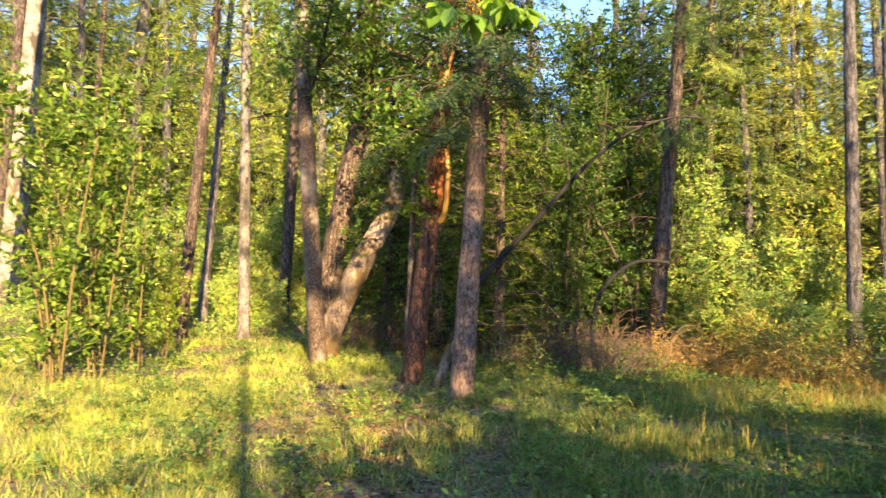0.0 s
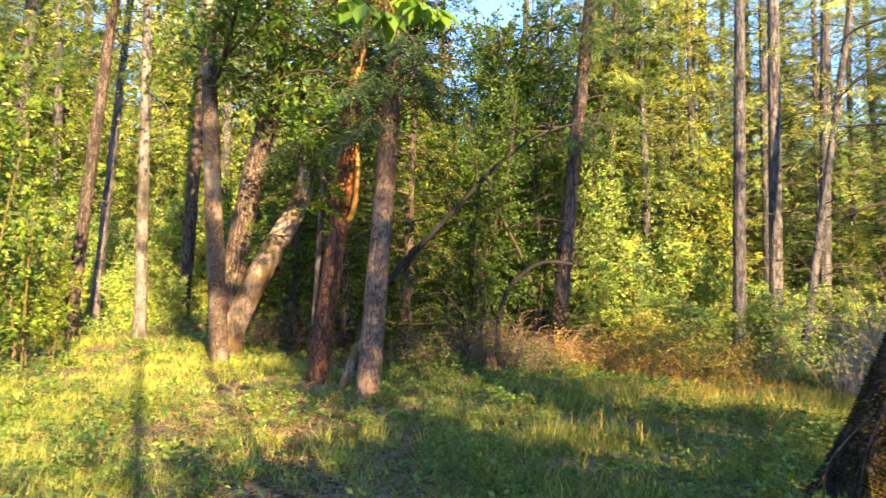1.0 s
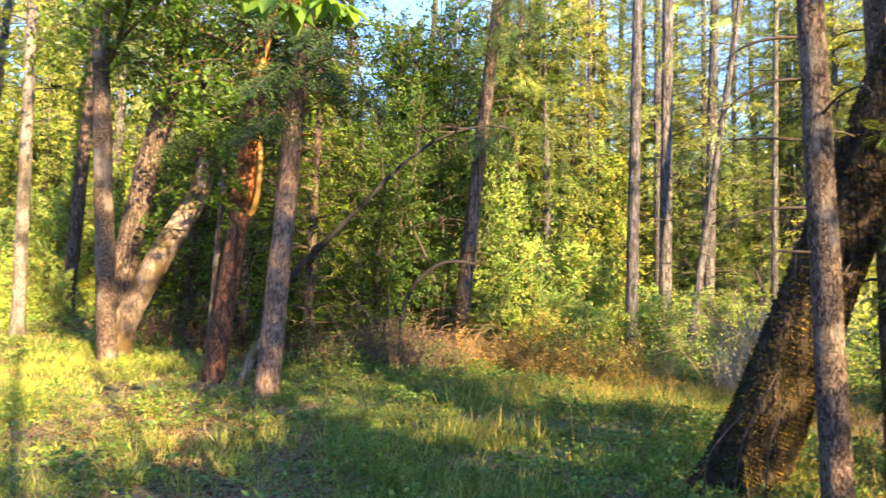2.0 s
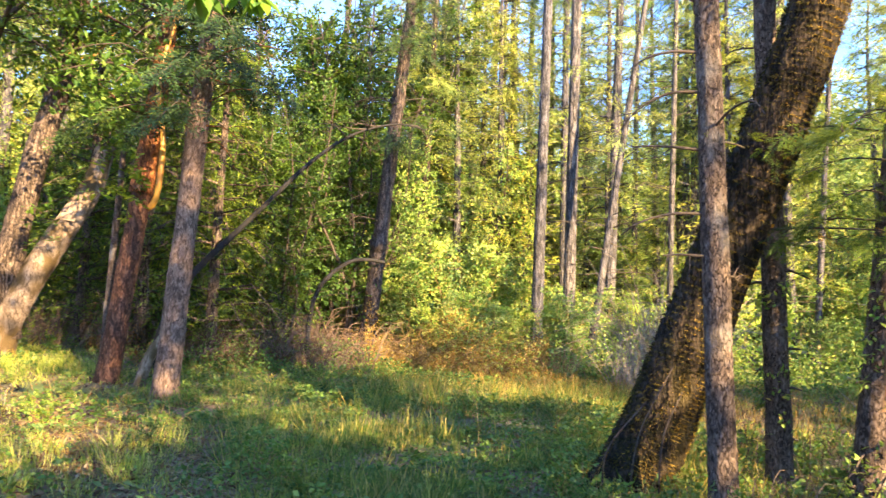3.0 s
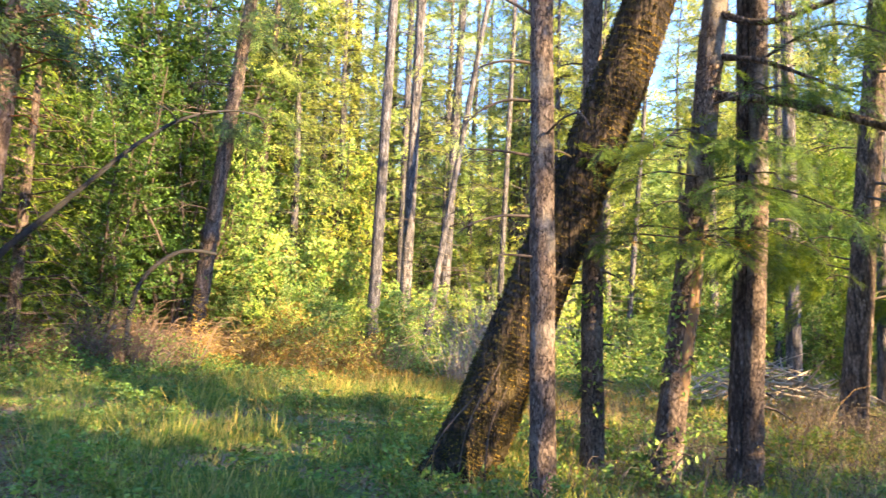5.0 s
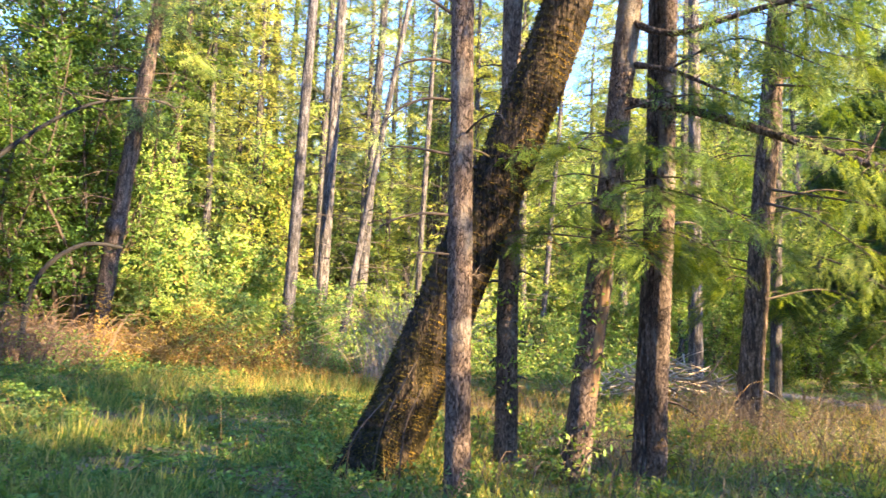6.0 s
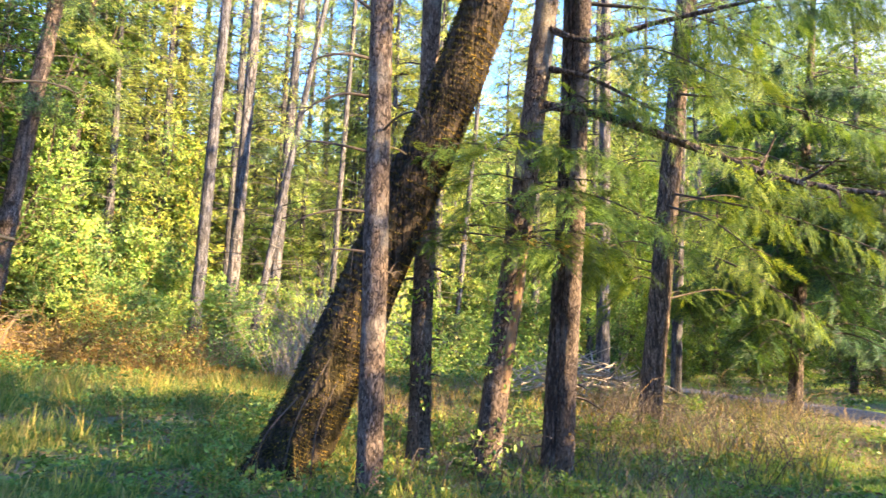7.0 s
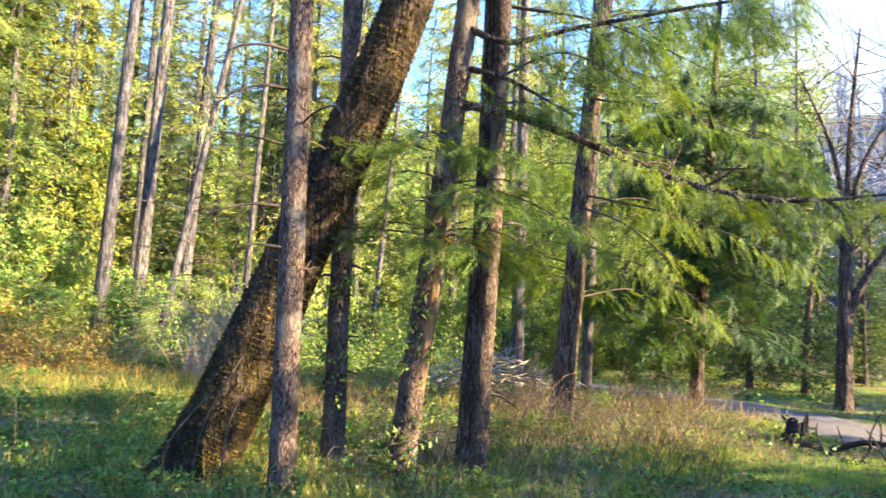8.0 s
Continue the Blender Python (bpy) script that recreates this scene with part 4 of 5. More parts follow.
bough(fir_c, [swing(56.6, 7.1, 4.1), swing(60.3, 7.0, 3.95), swing(66, 6.8, 3.5)], 0.04, 50, 0.3, M_NEEDLE, 8, 1.2, 0.4, 0.012, wood=M_FIR_BARK)
for b_, z_, tb, td, tz, k in ((55.6, 2.75, 60.5, 6.1, 2.5, 60), (55.8, 3.1, 63.5, 6.2, 2.9, 70), (55.2, 2.3, 58.5, 6.2, 2.05, 50), (55.9, 3.3, 52.0, 6.2, 3.0, 50), (55.4, 2.6, 50.5, 6.3, 2.4, 40), (56.0, 3.6, 66.5, 6.4, 3.4, 70), (55.7, 2.9, 69.0, 6.6, 2.2, 80)):
    o = swing(b_, 7.05, z_)
    e = swing(tb, td, tz)
    bough(fir_c, [o, (o + e) / 2 + UP * 0.12, e], 0.012, k, 0.34, M_NEEDLE, 10, 0.35, 0.15, 0.011, spread_out=0.5)
for pts, k in (((56.3, 2.9), 30), ((55.2, 2.4), 26), ((54.6, 3.2), 26)):
    o = swing(pts[0], 7.1, pts[1])
    bough(fir_c, [o, o + R * 0.5 - F * 0.3 - UP * 0.02, o + R * 1.0 - F * 0.5 - UP * 0.25], 0.012, k, 0.3, M_NEEDLE, 8, 0.3, 0.2, 0.012)
    bough(fir_c, [o, o - R * 0.5 - F * 0.4, o - R * 0.9 - F * 0.6 - UP * 0.2], 0.012, k, 0.28, M_NEEDLE, 8, 0.3, 0.2, 0.012)
crown(fir_c, fir_path, 0.55, 0.98, 6, 2.0, 50, 0.4, M_NEEDLE, 5, 0.5)
crown(post, lean_path(None, 10.5, -0.12, 47.6), 0.5, 0.98, 6, 1.7, 40, 0.4, M_NEEDLE_DARK, 5, 0.4)
crown(pine, pine_path, 0.55, 0.98, 6, 1.6, 36, 0.4, M_NEEDLE_DARK, 5, 0.4)
dpath = [R * 0.1 + UP * 0.2, R * 0.12 + UP * 3, R * 0.15 + UP * 6, R * 0.2 + UP * 10]
crown(dbl, dpath, 0.24, 0.4, 6, 1.4, 50, 0.34, M_NEEDLE, 7, 0.7, side=80, needle=0.014, spread=0.9)
crown(dbl, dpath, 0.45, 0.98, 7, 2.2, 40, 0.5, M_NEEDLE, 4, 0.6)
crown(far_fir, far_path, 0.16, 0.5, 14, 2.8, 60, 0.42, M_NEEDLE, 8, 0.9, side=80, needle=0.018, spread=1.2, droop=0.3)
crown(far_fir, far_path, 0.25, 0.98, 12, 2.2, 50, 0.6, M_NEEDLE, 5, 0.9, needle=0.028)
for o_b, o_d, o_z, t_b, t_d, t_z, k in ((60, 7.6, 5.0, 76, 7.6, 4.2, 120), (66.5, 11.5, 3.4, 74, 9.6, 2.3, 110), (66.5, 11.5, 4.4, 78, 9.8, 3.4, 130), (66.8, 11.5, 5.6, 74, 9.4, 4.6, 130), (66.8, 11.5, 2.8, 77, 10.4, 1.7, 120), (67, 11.5, 5.2, 82, 10.6, 4.0, 140), (66.8, 11.5, 3.6, 83, 10.8, 2.4, 120), (67, 11.5, 6.2, 80, 9.8, 5.6, 130)):
    a_, c_ = swing(o_b, o_d, o_z), swing(t_b, t_d, t_z)
    owner, shift = (dbl, Vector(dbl.location)) if o_d < 9 else (far_fir, Vector(far_fir.location))
    s_ = np.array(fir_c.location) - np.array(shift)
    bough(owner, [a_ + s_, (a_ + c_) / 2 + s_ + UP * 0.15, c_ + s_], 0.022, int(k * 0.75), 0.40, M_NEEDLE, 10, 0.9, 0.12, 0.014, spread_out=0.8)
# ivy and sprouts on the feet of the near stems, and a strip of torn bark
leafy(fir_c, fir_path, 0.03, 0.2, 46, 0.3, 14, 0.075, M_SUNLIT_LEAF)
leafy(post, lean_path(None, 10.5, -0.12, 47.6), 0.03, 0.25, 36, 0.3, 12, 0.07, M_SUNLIT_LEAF)
leafy(dbl, dpath, 0.0, 0.12, 12, 0.4, 12, 0.05, M_STRAW)
scar_line = curve(fir_path, 100)[10:24]
part("torn_strip", tube(Shape(), scar_line + RIGHT(60) * 0.070 - AWAY(60) * 0.075, np.linspace(0.055, 0.045, 14), 10, 0.16).mesh("torn_strip", M_TORN_WOOD, True), fir_c, "orange torn wood where bark has split")
# small spray on the mossy trunk
bough(moss, [RIGHT(44) * 1.1 + UP * 3.0, RIGHT(44) * 0.8 - AWAY(44) * 0.5 + UP * 3.05, RIGHT(44) * 0.5 - AWAY(44) * 0.8 + UP * 2.95], 0.012, 34, 0.24, M_NEEDLE, 12, 0.2, 0.3, 0.007)
bough(moss, [RIGHT(44) * 0.95 + UP * 2.35, RIGHT(44) * 1.6 - AWAY(44) * 0.4 + UP * 2.3, RIGHT(44) * 2.4 - AWAY(44) * 0.6 + UP * 2.2], 0.014, 30, 0.24, M_STRAW, 10, 0.2, 0.2, 0.007)

# a fir that stands right of the glade, its skirt of boughs tinted bluish for shade
skirt, spath = tree("fir_tree", "fir with a dense skirt of drooping green boughs", 75.2, 14.2, 9.5, 0.5, 0.13, 0.03, M_FIR_BARK)
crown(skirt, spath, 0.16, 0.36, 26, 2.3, 60, 0.36, M_SHADED_NEEDLE, 8, 0.5, needle=0.018, droop=0.12)
crown(skirt, spath, 0.25, 0.6, 26, 2.3, 60, 0.42, M_SHADED_NEEDLE, 8, 0.7, needle=0.02, droop=0.25)
for h_, t_b, t_d, t_z in ((3.4, 83.0, 12.8, 2.6), (4.2, 84.5, 13.0, 3.4), (5.0, 83.5, 12.9, 4.3), (4.6, 85.3, 13.6, 3.9), (3.8, 82.0, 12.4, 3.0), (5.8, 82.5, 13.2, 5.3)):
    e = np.append(at(t_b, t_d), t_z) - np.array(skirt.location)
    o = UP * h_ + RIGHT(75.2) * 0.05 * h_
    bough(skirt, [o, (o + e) / 2 + UP * 0.2, e], 0.022, 110, 0.42, M_SHADED_NEEDLE, 9, 0.8, 0.2, 0.018, spread_out=0.8)
crown(skirt, spath, 0.3, 0.7, 14, 1.3, 50, 0.45, M_SHADED_NEEDLE, 6, 0.8, needle=0.024)
crown(skirt, spath, 0.6, 0.98, 12, 1.2, 44, 0.5, M_SHADED_NEEDLE, 5, 0.9, needle=0.028)

# ---------------------------------------------------------------- shrubs and small trees
# dark and tree kinds carry shade in leaf colour, fresh and sunny_tree sunlight
SHRUBS = {
    "tall": [broadleaf_meshes(s, 4.6, 1.45, 6, 190, 10, 0.108, M_GLOSSY, M_SAPLING_STEM, 0.06, 0.2, True, 0.016, 0.8, 0.7) for s in (1, 2, 18)],
    "fresh": [broadleaf_meshes(s, 3.2, 1.7, 8, 300, 19, 0.095, M_SUNLIT_LEAF, M_TAN_STEM, 0.04, 0.25, False, 0.014, 0.4, to_light=1.0) for s in (3, 4, 5)],
    "dark": [broadleaf_meshes(s, 3.4, 1.8, 7, 280, 13, 0.12, M_SHADED_LEAF, M_TWIG, 0.04, 0.25, False, 0.018, 0.4) for s in (6, 7, 8)],
    "tree": [broadleaf_meshes(s, 8.5, 3.2, 6, 420, 20, 0.135, M_SHADED_LEAF, M_TWIG, 0.14, 0.3, False, 0.05, 0.3) for s in (9, 10, 19)],
    "sunny_tree": [broadleaf_meshes(s, 8.5, 3.2, 6, 420, 20, 0.135, M_SUNLIT_LEAF, M_TWIG, 0.1, 0.3, False, 0.05, 0.3, to_light=1.0) for s in (12, 13, 17)],
    "low": [broadleaf_meshes(s, 0.5, 0.5, 9, 50, 9, 0.055, M_HERB, M_TAN_STEM, 0.05, 0.3, False, 0.004, 0.5) for s in (14, 15, 16)],
}
WORDS = {
    "tall": ("madrone_sapling", "leafy young madrone with yellow-brown stems and glossy leaves", "shrub"),
    "fresh": ("shrub", "bright yellow-green leafy shrub at the wood's edge", "shrub"),
    "dark": ("shrub", "leafy shrub with shade put into its dark green leaf colour", "shrub"),
    "tree": ("small_tree", "small tree with many thin stems, leaves tinted dark for shade", "tree"),
    "sunny_tree": ("small_tree", "small tree with leaves tinted bright for the low sun", "tree"),
    "low": ("seedling", "low bright green seedling in the grass", "plant"),
}


def plant(kind, bearing, dist, size=1.0, group=""):
    name, label, cat = WORDS[kind]
    ob = thing(name, spot(bearing, dist), label, cat, group or cat + "s of the wood", rng.uniform(-0.6, 0.6), size * rng.uniform(0.9, 1.1))
    stems, leaves = SHRUBS[kind][rng.integers(len(SHRUBS[kind]))]
    tagged(part("branchwork", stems, ob), kind="stuff")
    tagged(part("foliage", leaves, ob), kind="stuff")


for b, d, s in ((-28.2, 12.5, 1.25), (-25.6, 13.0, 1.2), (-23.0, 13.8, 0.95), (-26.8, 15.0, 1.3), (-29.6, 13.8, 0.55), (-21.3, 14.5, 0.55)):
    plant("tall", b, d, s)
for b, d, s in ((-21, 17.5, 0.7), (-27, 18, 0.9), (-18, 25, 1.2), (-14, 27, 1.3), (-22, 23, 1.2), (-9, 27, 1.3), (-25, 26, 1.3), (-35, 27, 1.2), (-17, 20.5, 0.5), (-13, 20, 0.45), (-22.5, 19.5, 0.6), (-19, 22, 0.6), (-15, 23, 0.7), (-11, 24, 0.7)):
    plant("fresh", b, d, s)
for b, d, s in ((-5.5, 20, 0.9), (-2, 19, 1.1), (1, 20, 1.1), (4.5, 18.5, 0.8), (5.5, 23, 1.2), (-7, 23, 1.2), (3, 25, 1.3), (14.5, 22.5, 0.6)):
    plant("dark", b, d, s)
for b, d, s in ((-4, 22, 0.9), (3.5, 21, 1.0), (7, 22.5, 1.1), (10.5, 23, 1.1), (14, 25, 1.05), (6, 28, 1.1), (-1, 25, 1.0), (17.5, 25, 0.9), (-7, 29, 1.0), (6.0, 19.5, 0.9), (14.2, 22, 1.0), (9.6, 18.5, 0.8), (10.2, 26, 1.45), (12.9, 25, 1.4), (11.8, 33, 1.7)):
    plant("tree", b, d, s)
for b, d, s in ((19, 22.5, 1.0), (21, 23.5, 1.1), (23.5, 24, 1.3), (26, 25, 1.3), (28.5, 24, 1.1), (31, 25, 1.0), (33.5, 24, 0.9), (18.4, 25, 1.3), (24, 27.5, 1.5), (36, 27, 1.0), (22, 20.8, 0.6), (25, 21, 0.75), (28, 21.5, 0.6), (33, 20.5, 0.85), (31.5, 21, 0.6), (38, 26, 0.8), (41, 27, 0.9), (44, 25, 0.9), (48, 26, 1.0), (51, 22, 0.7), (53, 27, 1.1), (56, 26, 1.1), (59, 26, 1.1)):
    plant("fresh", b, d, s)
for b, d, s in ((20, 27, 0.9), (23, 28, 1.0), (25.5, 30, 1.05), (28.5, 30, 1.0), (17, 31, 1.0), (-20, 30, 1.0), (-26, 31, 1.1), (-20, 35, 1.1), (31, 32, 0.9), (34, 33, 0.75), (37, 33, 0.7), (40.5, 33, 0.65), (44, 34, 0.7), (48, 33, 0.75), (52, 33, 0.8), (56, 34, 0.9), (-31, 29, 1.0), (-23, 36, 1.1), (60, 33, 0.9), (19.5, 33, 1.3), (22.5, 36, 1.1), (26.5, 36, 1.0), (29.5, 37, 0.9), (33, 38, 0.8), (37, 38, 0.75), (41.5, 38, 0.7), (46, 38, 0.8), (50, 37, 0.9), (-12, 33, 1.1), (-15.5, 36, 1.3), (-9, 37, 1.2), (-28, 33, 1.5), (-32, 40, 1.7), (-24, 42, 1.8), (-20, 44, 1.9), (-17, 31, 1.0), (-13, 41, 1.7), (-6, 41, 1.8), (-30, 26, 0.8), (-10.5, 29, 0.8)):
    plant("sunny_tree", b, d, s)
for b, d, s in ((8.0, 24, 0.9), (17.2, 24, 0.85), (6.5, 31, 1.2)):
    plant("sunny_tree", b, d, s)
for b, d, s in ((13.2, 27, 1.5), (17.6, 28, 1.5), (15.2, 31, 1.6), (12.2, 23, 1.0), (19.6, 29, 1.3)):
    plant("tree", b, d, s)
for b, d, s in ((62, 27, 1.0), (60, 31, 1.3), (57, 32, 1.2), (67, 29, 1.4)):
    plant("fresh", b, d, s)
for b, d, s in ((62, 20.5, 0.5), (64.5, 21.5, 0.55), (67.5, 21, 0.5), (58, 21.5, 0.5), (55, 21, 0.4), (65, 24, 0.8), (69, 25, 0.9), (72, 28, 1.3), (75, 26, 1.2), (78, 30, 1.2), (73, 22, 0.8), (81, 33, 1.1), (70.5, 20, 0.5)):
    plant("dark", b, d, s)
for b, d, s in ((63, 30, 1.0), (66, 34, 1.2), (69.5, 33, 1.1)):
    plant("sunny_tree", b, d, s)
for b, d, s in ((73, 33, 0.9), (78, 36, 0.85)):
    plant("tree", b, d, s)
for _ in range(64):
    plant("low", rng.uniform(-32, 75), rng.uniform(5.5, 14), rng.uniform(0.4, 1.05), "seedlings in the grass")

# ---------------------------------------------------------------- the wood beyond
FAR = [conifer_meshes(21, 23, 4, 3.2, 190, 74, 0.29, M_SUNLIT_PINE, M_FAR_BARK, slim=0.06), conifer_meshes(22, 20, 2.5, 3.0, 180, 74, 0.29, M_NEEDLE, M_FAR_BARK, slim=0.06),
       conifer_meshes(23, 26, 7, 3.6, 190, 74, 0.29, M_SUNLIT_PINE, M_FAR_BARK, slim=0.06), conifer_meshes(24, 15, 1.2, 2.8, 170, 42, 0.36, M_NEEDLE, M_FIR_BARK),
       conifer_meshes(25, 10, 0.8, 2.3, 150, 60, 0.17, M_NEEDLE, M_FIR_BARK, 0.3, 0.16), conifer_meshes(26, 14, 0.8, 2.7, 160, 40, 0.36, M_SHADED_NEEDLE, M_FIR_BARK)]
FAR_WORDS = ("tall pine with its crown tinted yellow-green for sunlight", "fir with a green crown in the wood", "very tall pine with a thin crown", "low-branched fir in the wood", "dense dark young fir behind the trunks", "fir tinted bluish-green for shade, near the path")


def far_tree(bearing, dist, kind, size=1.0):
    ob = thing("conifer", spot(bearing, dist), FAR_WORDS[kind], "tree", "conifers of the wood", rng.uniform(-0.6, 0.6), size)
    trunk, limbs, needles = FAR[kind]
    part("trunk", trunk, ob)
    tagged(part("branchwork", limbs, ob), kind="stuff")
    tagged(part("foliage", needles, ob), kind="stuff")


def open_sky(b):
    return 8.5 < b < 18.5 or 83 < b < 100 or 51.5 < b < 54 or -12.5 < b < -10.5


b = -40.0
while b < 92:
    gap = open_sky(b)
    for lo, hi, chance in ((29, 34, 0.55), (35, 44, 0.95), (45, 58, 0.35)):
        if rng.uniform() < (0.4 if gap else chance) and not (lo < 34 and (gap or b > 60)):
            kind = 3 if gap else 2 if lo < 34 else int(rng.choice((0, 0, 1, 2, 0)))
            far_tree(b + rng.uniform(-1.1, 1.1), rng.uniform(lo, hi), kind, rng.uniform(0.8, 1.1) * (0.62 if gap else 1))
    b += 2.7
for b, d, k, s in ((70, 25, 3, 0.45), (74, 27, 3, 0.5), (78, 28, 3, 0.5), (64, 32, 3, 0.7), (81, 30, 5, 0.5), (86.0, 27, 5, 0.5), (89.5, 31, 5, 0.6), (83.4, 32, 5, 0.6), (79, 21, 5, 0.45), (82.6, 20.5, 5, 0.48), (44.6, 28, 0, 0.8), (48.6, 27, 0, 0.75), (56.5, 28, 0, 0.8), (86.3, 26, 4, 0.62), (80.5, 24, 5, 0.55), (23.5, 27, 0, 0.8), (27.0, 29, 0, 0.85), (21.0, 31, 0, 0.8), (25.5, 32, 1, 0.9), (30.5, 33, 0, 0.8), (-27.5, 26, 1, 0.9), (-21.5, 28, 1, 0.9), (-31.5, 29, 1, 0.9), (-0.5, 17.5, 4, 0.95), (4.5, 16.5, 4, 0.9), (-4.5, 18.0, 4, 0.8), (1.8, 19, 4, 1.05)):
    far_tree(b, d, k, s)

# wooded rise that closes the view between the trunks
rise = Shape()
for _ in range(1150):
    x, y = at(rng.uniform(-46, 84), rng.uniform(60, 120))
    o = np.array((x, y, float(ground_z(x, y))))
    h, wide = rng.uniform(7, 16), rng.uniform(1.8, 3.4)
    k = 100
    up = rng.uniform(0, 1, k)
    ring = sphere_dirs(k) * (1, 1, 0)
    c = o + unit(ring) * (wide * (1.05 - 0.9 * up) * rng.uniform(0.5, 1.0, k))[:, None] + np.outer(up * h, UP)
    blades(rise, c, ring + rng.normal(0, 0.6, (k, 3)) - UP * 0.3, sphere_dirs(k) + SUNWARD, 0.95 * rng.uniform(0.6, 1.3, k), 0.34, 0.2)
tagged(new("hill_woods", rise.mesh("hill_woods", M_SUNLIT_PINE)), "woods on the rise beyond, tinted yellow-green for sunlight", "woods", kind="stuff")

# bare woods on the far hill, distance haze put into their blue-grey colour
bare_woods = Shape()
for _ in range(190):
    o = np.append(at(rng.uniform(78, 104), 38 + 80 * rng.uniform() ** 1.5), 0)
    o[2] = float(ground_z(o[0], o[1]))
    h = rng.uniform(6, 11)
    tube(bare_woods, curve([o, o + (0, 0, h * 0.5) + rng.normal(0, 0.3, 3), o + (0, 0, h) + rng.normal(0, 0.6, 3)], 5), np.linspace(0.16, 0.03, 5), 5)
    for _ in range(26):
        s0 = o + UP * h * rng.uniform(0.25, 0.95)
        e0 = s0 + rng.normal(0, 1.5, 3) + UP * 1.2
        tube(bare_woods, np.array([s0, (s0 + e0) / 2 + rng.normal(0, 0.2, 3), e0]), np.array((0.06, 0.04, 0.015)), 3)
tagged(new("far_woods", bare_woods.mesh("far_woods", M_HAZED_BRANCH)), "leafless woods on the far hillside, tinted blue-grey for haze", "woods", kind="stuff")

# ---------------------------------------------------------------- unseen trees added behind the camera to cast shade on the glade
AHEAD = np.array((math.sin(radians(SUN_BEARING - 180)), math.cos(radians(SUN_BEARING - 180))))
ASIDE = np.array((AHEAD[1], -AHEAD[0]))


def behind(back, aside):
    x, y = -AHEAD * back + ASIDE * aside
    return math.degrees(math.atan2(x, y)), math.hypot(x, y)


# unseen shrubs and trees, each placed for where its shadow lands
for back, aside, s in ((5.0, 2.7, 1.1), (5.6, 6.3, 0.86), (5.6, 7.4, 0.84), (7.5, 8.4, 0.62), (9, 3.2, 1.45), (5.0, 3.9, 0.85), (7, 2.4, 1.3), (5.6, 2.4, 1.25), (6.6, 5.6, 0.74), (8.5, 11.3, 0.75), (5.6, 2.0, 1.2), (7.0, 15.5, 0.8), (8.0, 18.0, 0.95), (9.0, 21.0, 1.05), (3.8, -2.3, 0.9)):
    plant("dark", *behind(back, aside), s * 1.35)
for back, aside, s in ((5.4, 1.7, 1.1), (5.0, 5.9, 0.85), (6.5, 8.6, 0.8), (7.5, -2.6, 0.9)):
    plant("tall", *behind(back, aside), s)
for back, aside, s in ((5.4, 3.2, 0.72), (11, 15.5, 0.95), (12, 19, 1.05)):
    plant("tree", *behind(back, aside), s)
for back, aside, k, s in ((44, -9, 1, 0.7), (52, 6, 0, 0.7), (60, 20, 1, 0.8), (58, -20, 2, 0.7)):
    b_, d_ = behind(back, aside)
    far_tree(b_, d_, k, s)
shade, p = tree("madrone_tree", "unseen tall madrone with a high leafy crown, added to cast shade", *behind(12.5, 4.75), 13.5, 0.1, 0.13, 0.07, M_PINK_BARK, step=0.2)
leafy(shade, p, 0.70, 1.0, 130, 1.9, 50, 0.15, M_SHADED_LEAF)
shade, p = tree("madrone_tree", "unseen broad madrone with a high leafy crown, added to cast shade", *behind(12, 7.7), 13.5, 0.3, 0.2, 0.1, M_PINK_BARK, step=0.2)
leafy(shade, p, 0.77, 1.0, 76, 1.8, 50, 0.15, M_SHADED_LEAF)
airy, p = tree("madrone_tree", "unseen slim madrone with a thin high crown, added to dapple trunks", *behind(10, 4.35), 15.5, 0.1, 0.12, 0.05, M_PINK_BARK, step=0.2)
leafy(airy, p, 0.70, 1.0, 34, 1.0, 110, 0.15, M_SHADED_LEAF)
airy, p = tree("madrone_tree", "unseen slender madrone with a narrow crown, added to dapple trunks", *behind(10, 1.2), 16.5, 0.1, 0.07, 0.04, M_PINK_BARK, step=0.2)
leafy(airy, p, 0.66, 1.0, 64, 1.25, 100, 0.15, M_SHADED_LEAF)
airy, p = tree("madrone_tree", "unseen open-crowned madrone behind the glade, added to cast dapple", *behind(11, 6.9), 9.5, 0.1, 0.12, 0.05, M_PINK_BARK, step=0.2)
leafy(airy, p, 0.45, 1.0, 24, 1.6, 40, 0.15, M_SHADED_LEAF)
airy, p = tree("madrone_tree", "unseen open-crowned madrone beside the path, added to cast dapple", *behind(11, 8.4), 9.5, 0.1, 0.12, 0.05, M_PINK_BARK, step=0.2)
leafy(airy, p, 0.5, 1.0, 44, 1.3, 40, 0.15, M_SHADED_LEAF)
airy, p = tree("madrone_tree", "unseen young madrone with a scant crown, added to cast dapple", *behind(9, 5.0), 8.2, 0.1, 0.07, 0.03, M_PINK_BARK, step=0.2)
leafy(airy, p, 0.56, 1.0, 26, 1.1, 30, 0.14, M_SHADED_LEAF)
low_tree, p = tree("madrone_tree", "unseen round-crowned madrone, added to shade the middle of the glade", *behind(12.5, 3.2), 9.2, 0.1, 0.12, 0.05, M_PINK_BARK, step=0.2)
leafy(low_tree, p, 0.66, 1.0, 64, 1.25, 52, 0.15, M_SHADED_LEAF)
tall_fir, p = tree("fir_tree", "unseen tall slim fir, added to shade the dark fir's trunk", *behind(12, 11.3), 20, 0.1, 0.16, 0.05, M_FIR_BARK, step=0.2)
leafy(tall_fir, p, 0.62, 1.0, 60, 1.0, 90, 0.15, M_SHADED_LEAF)
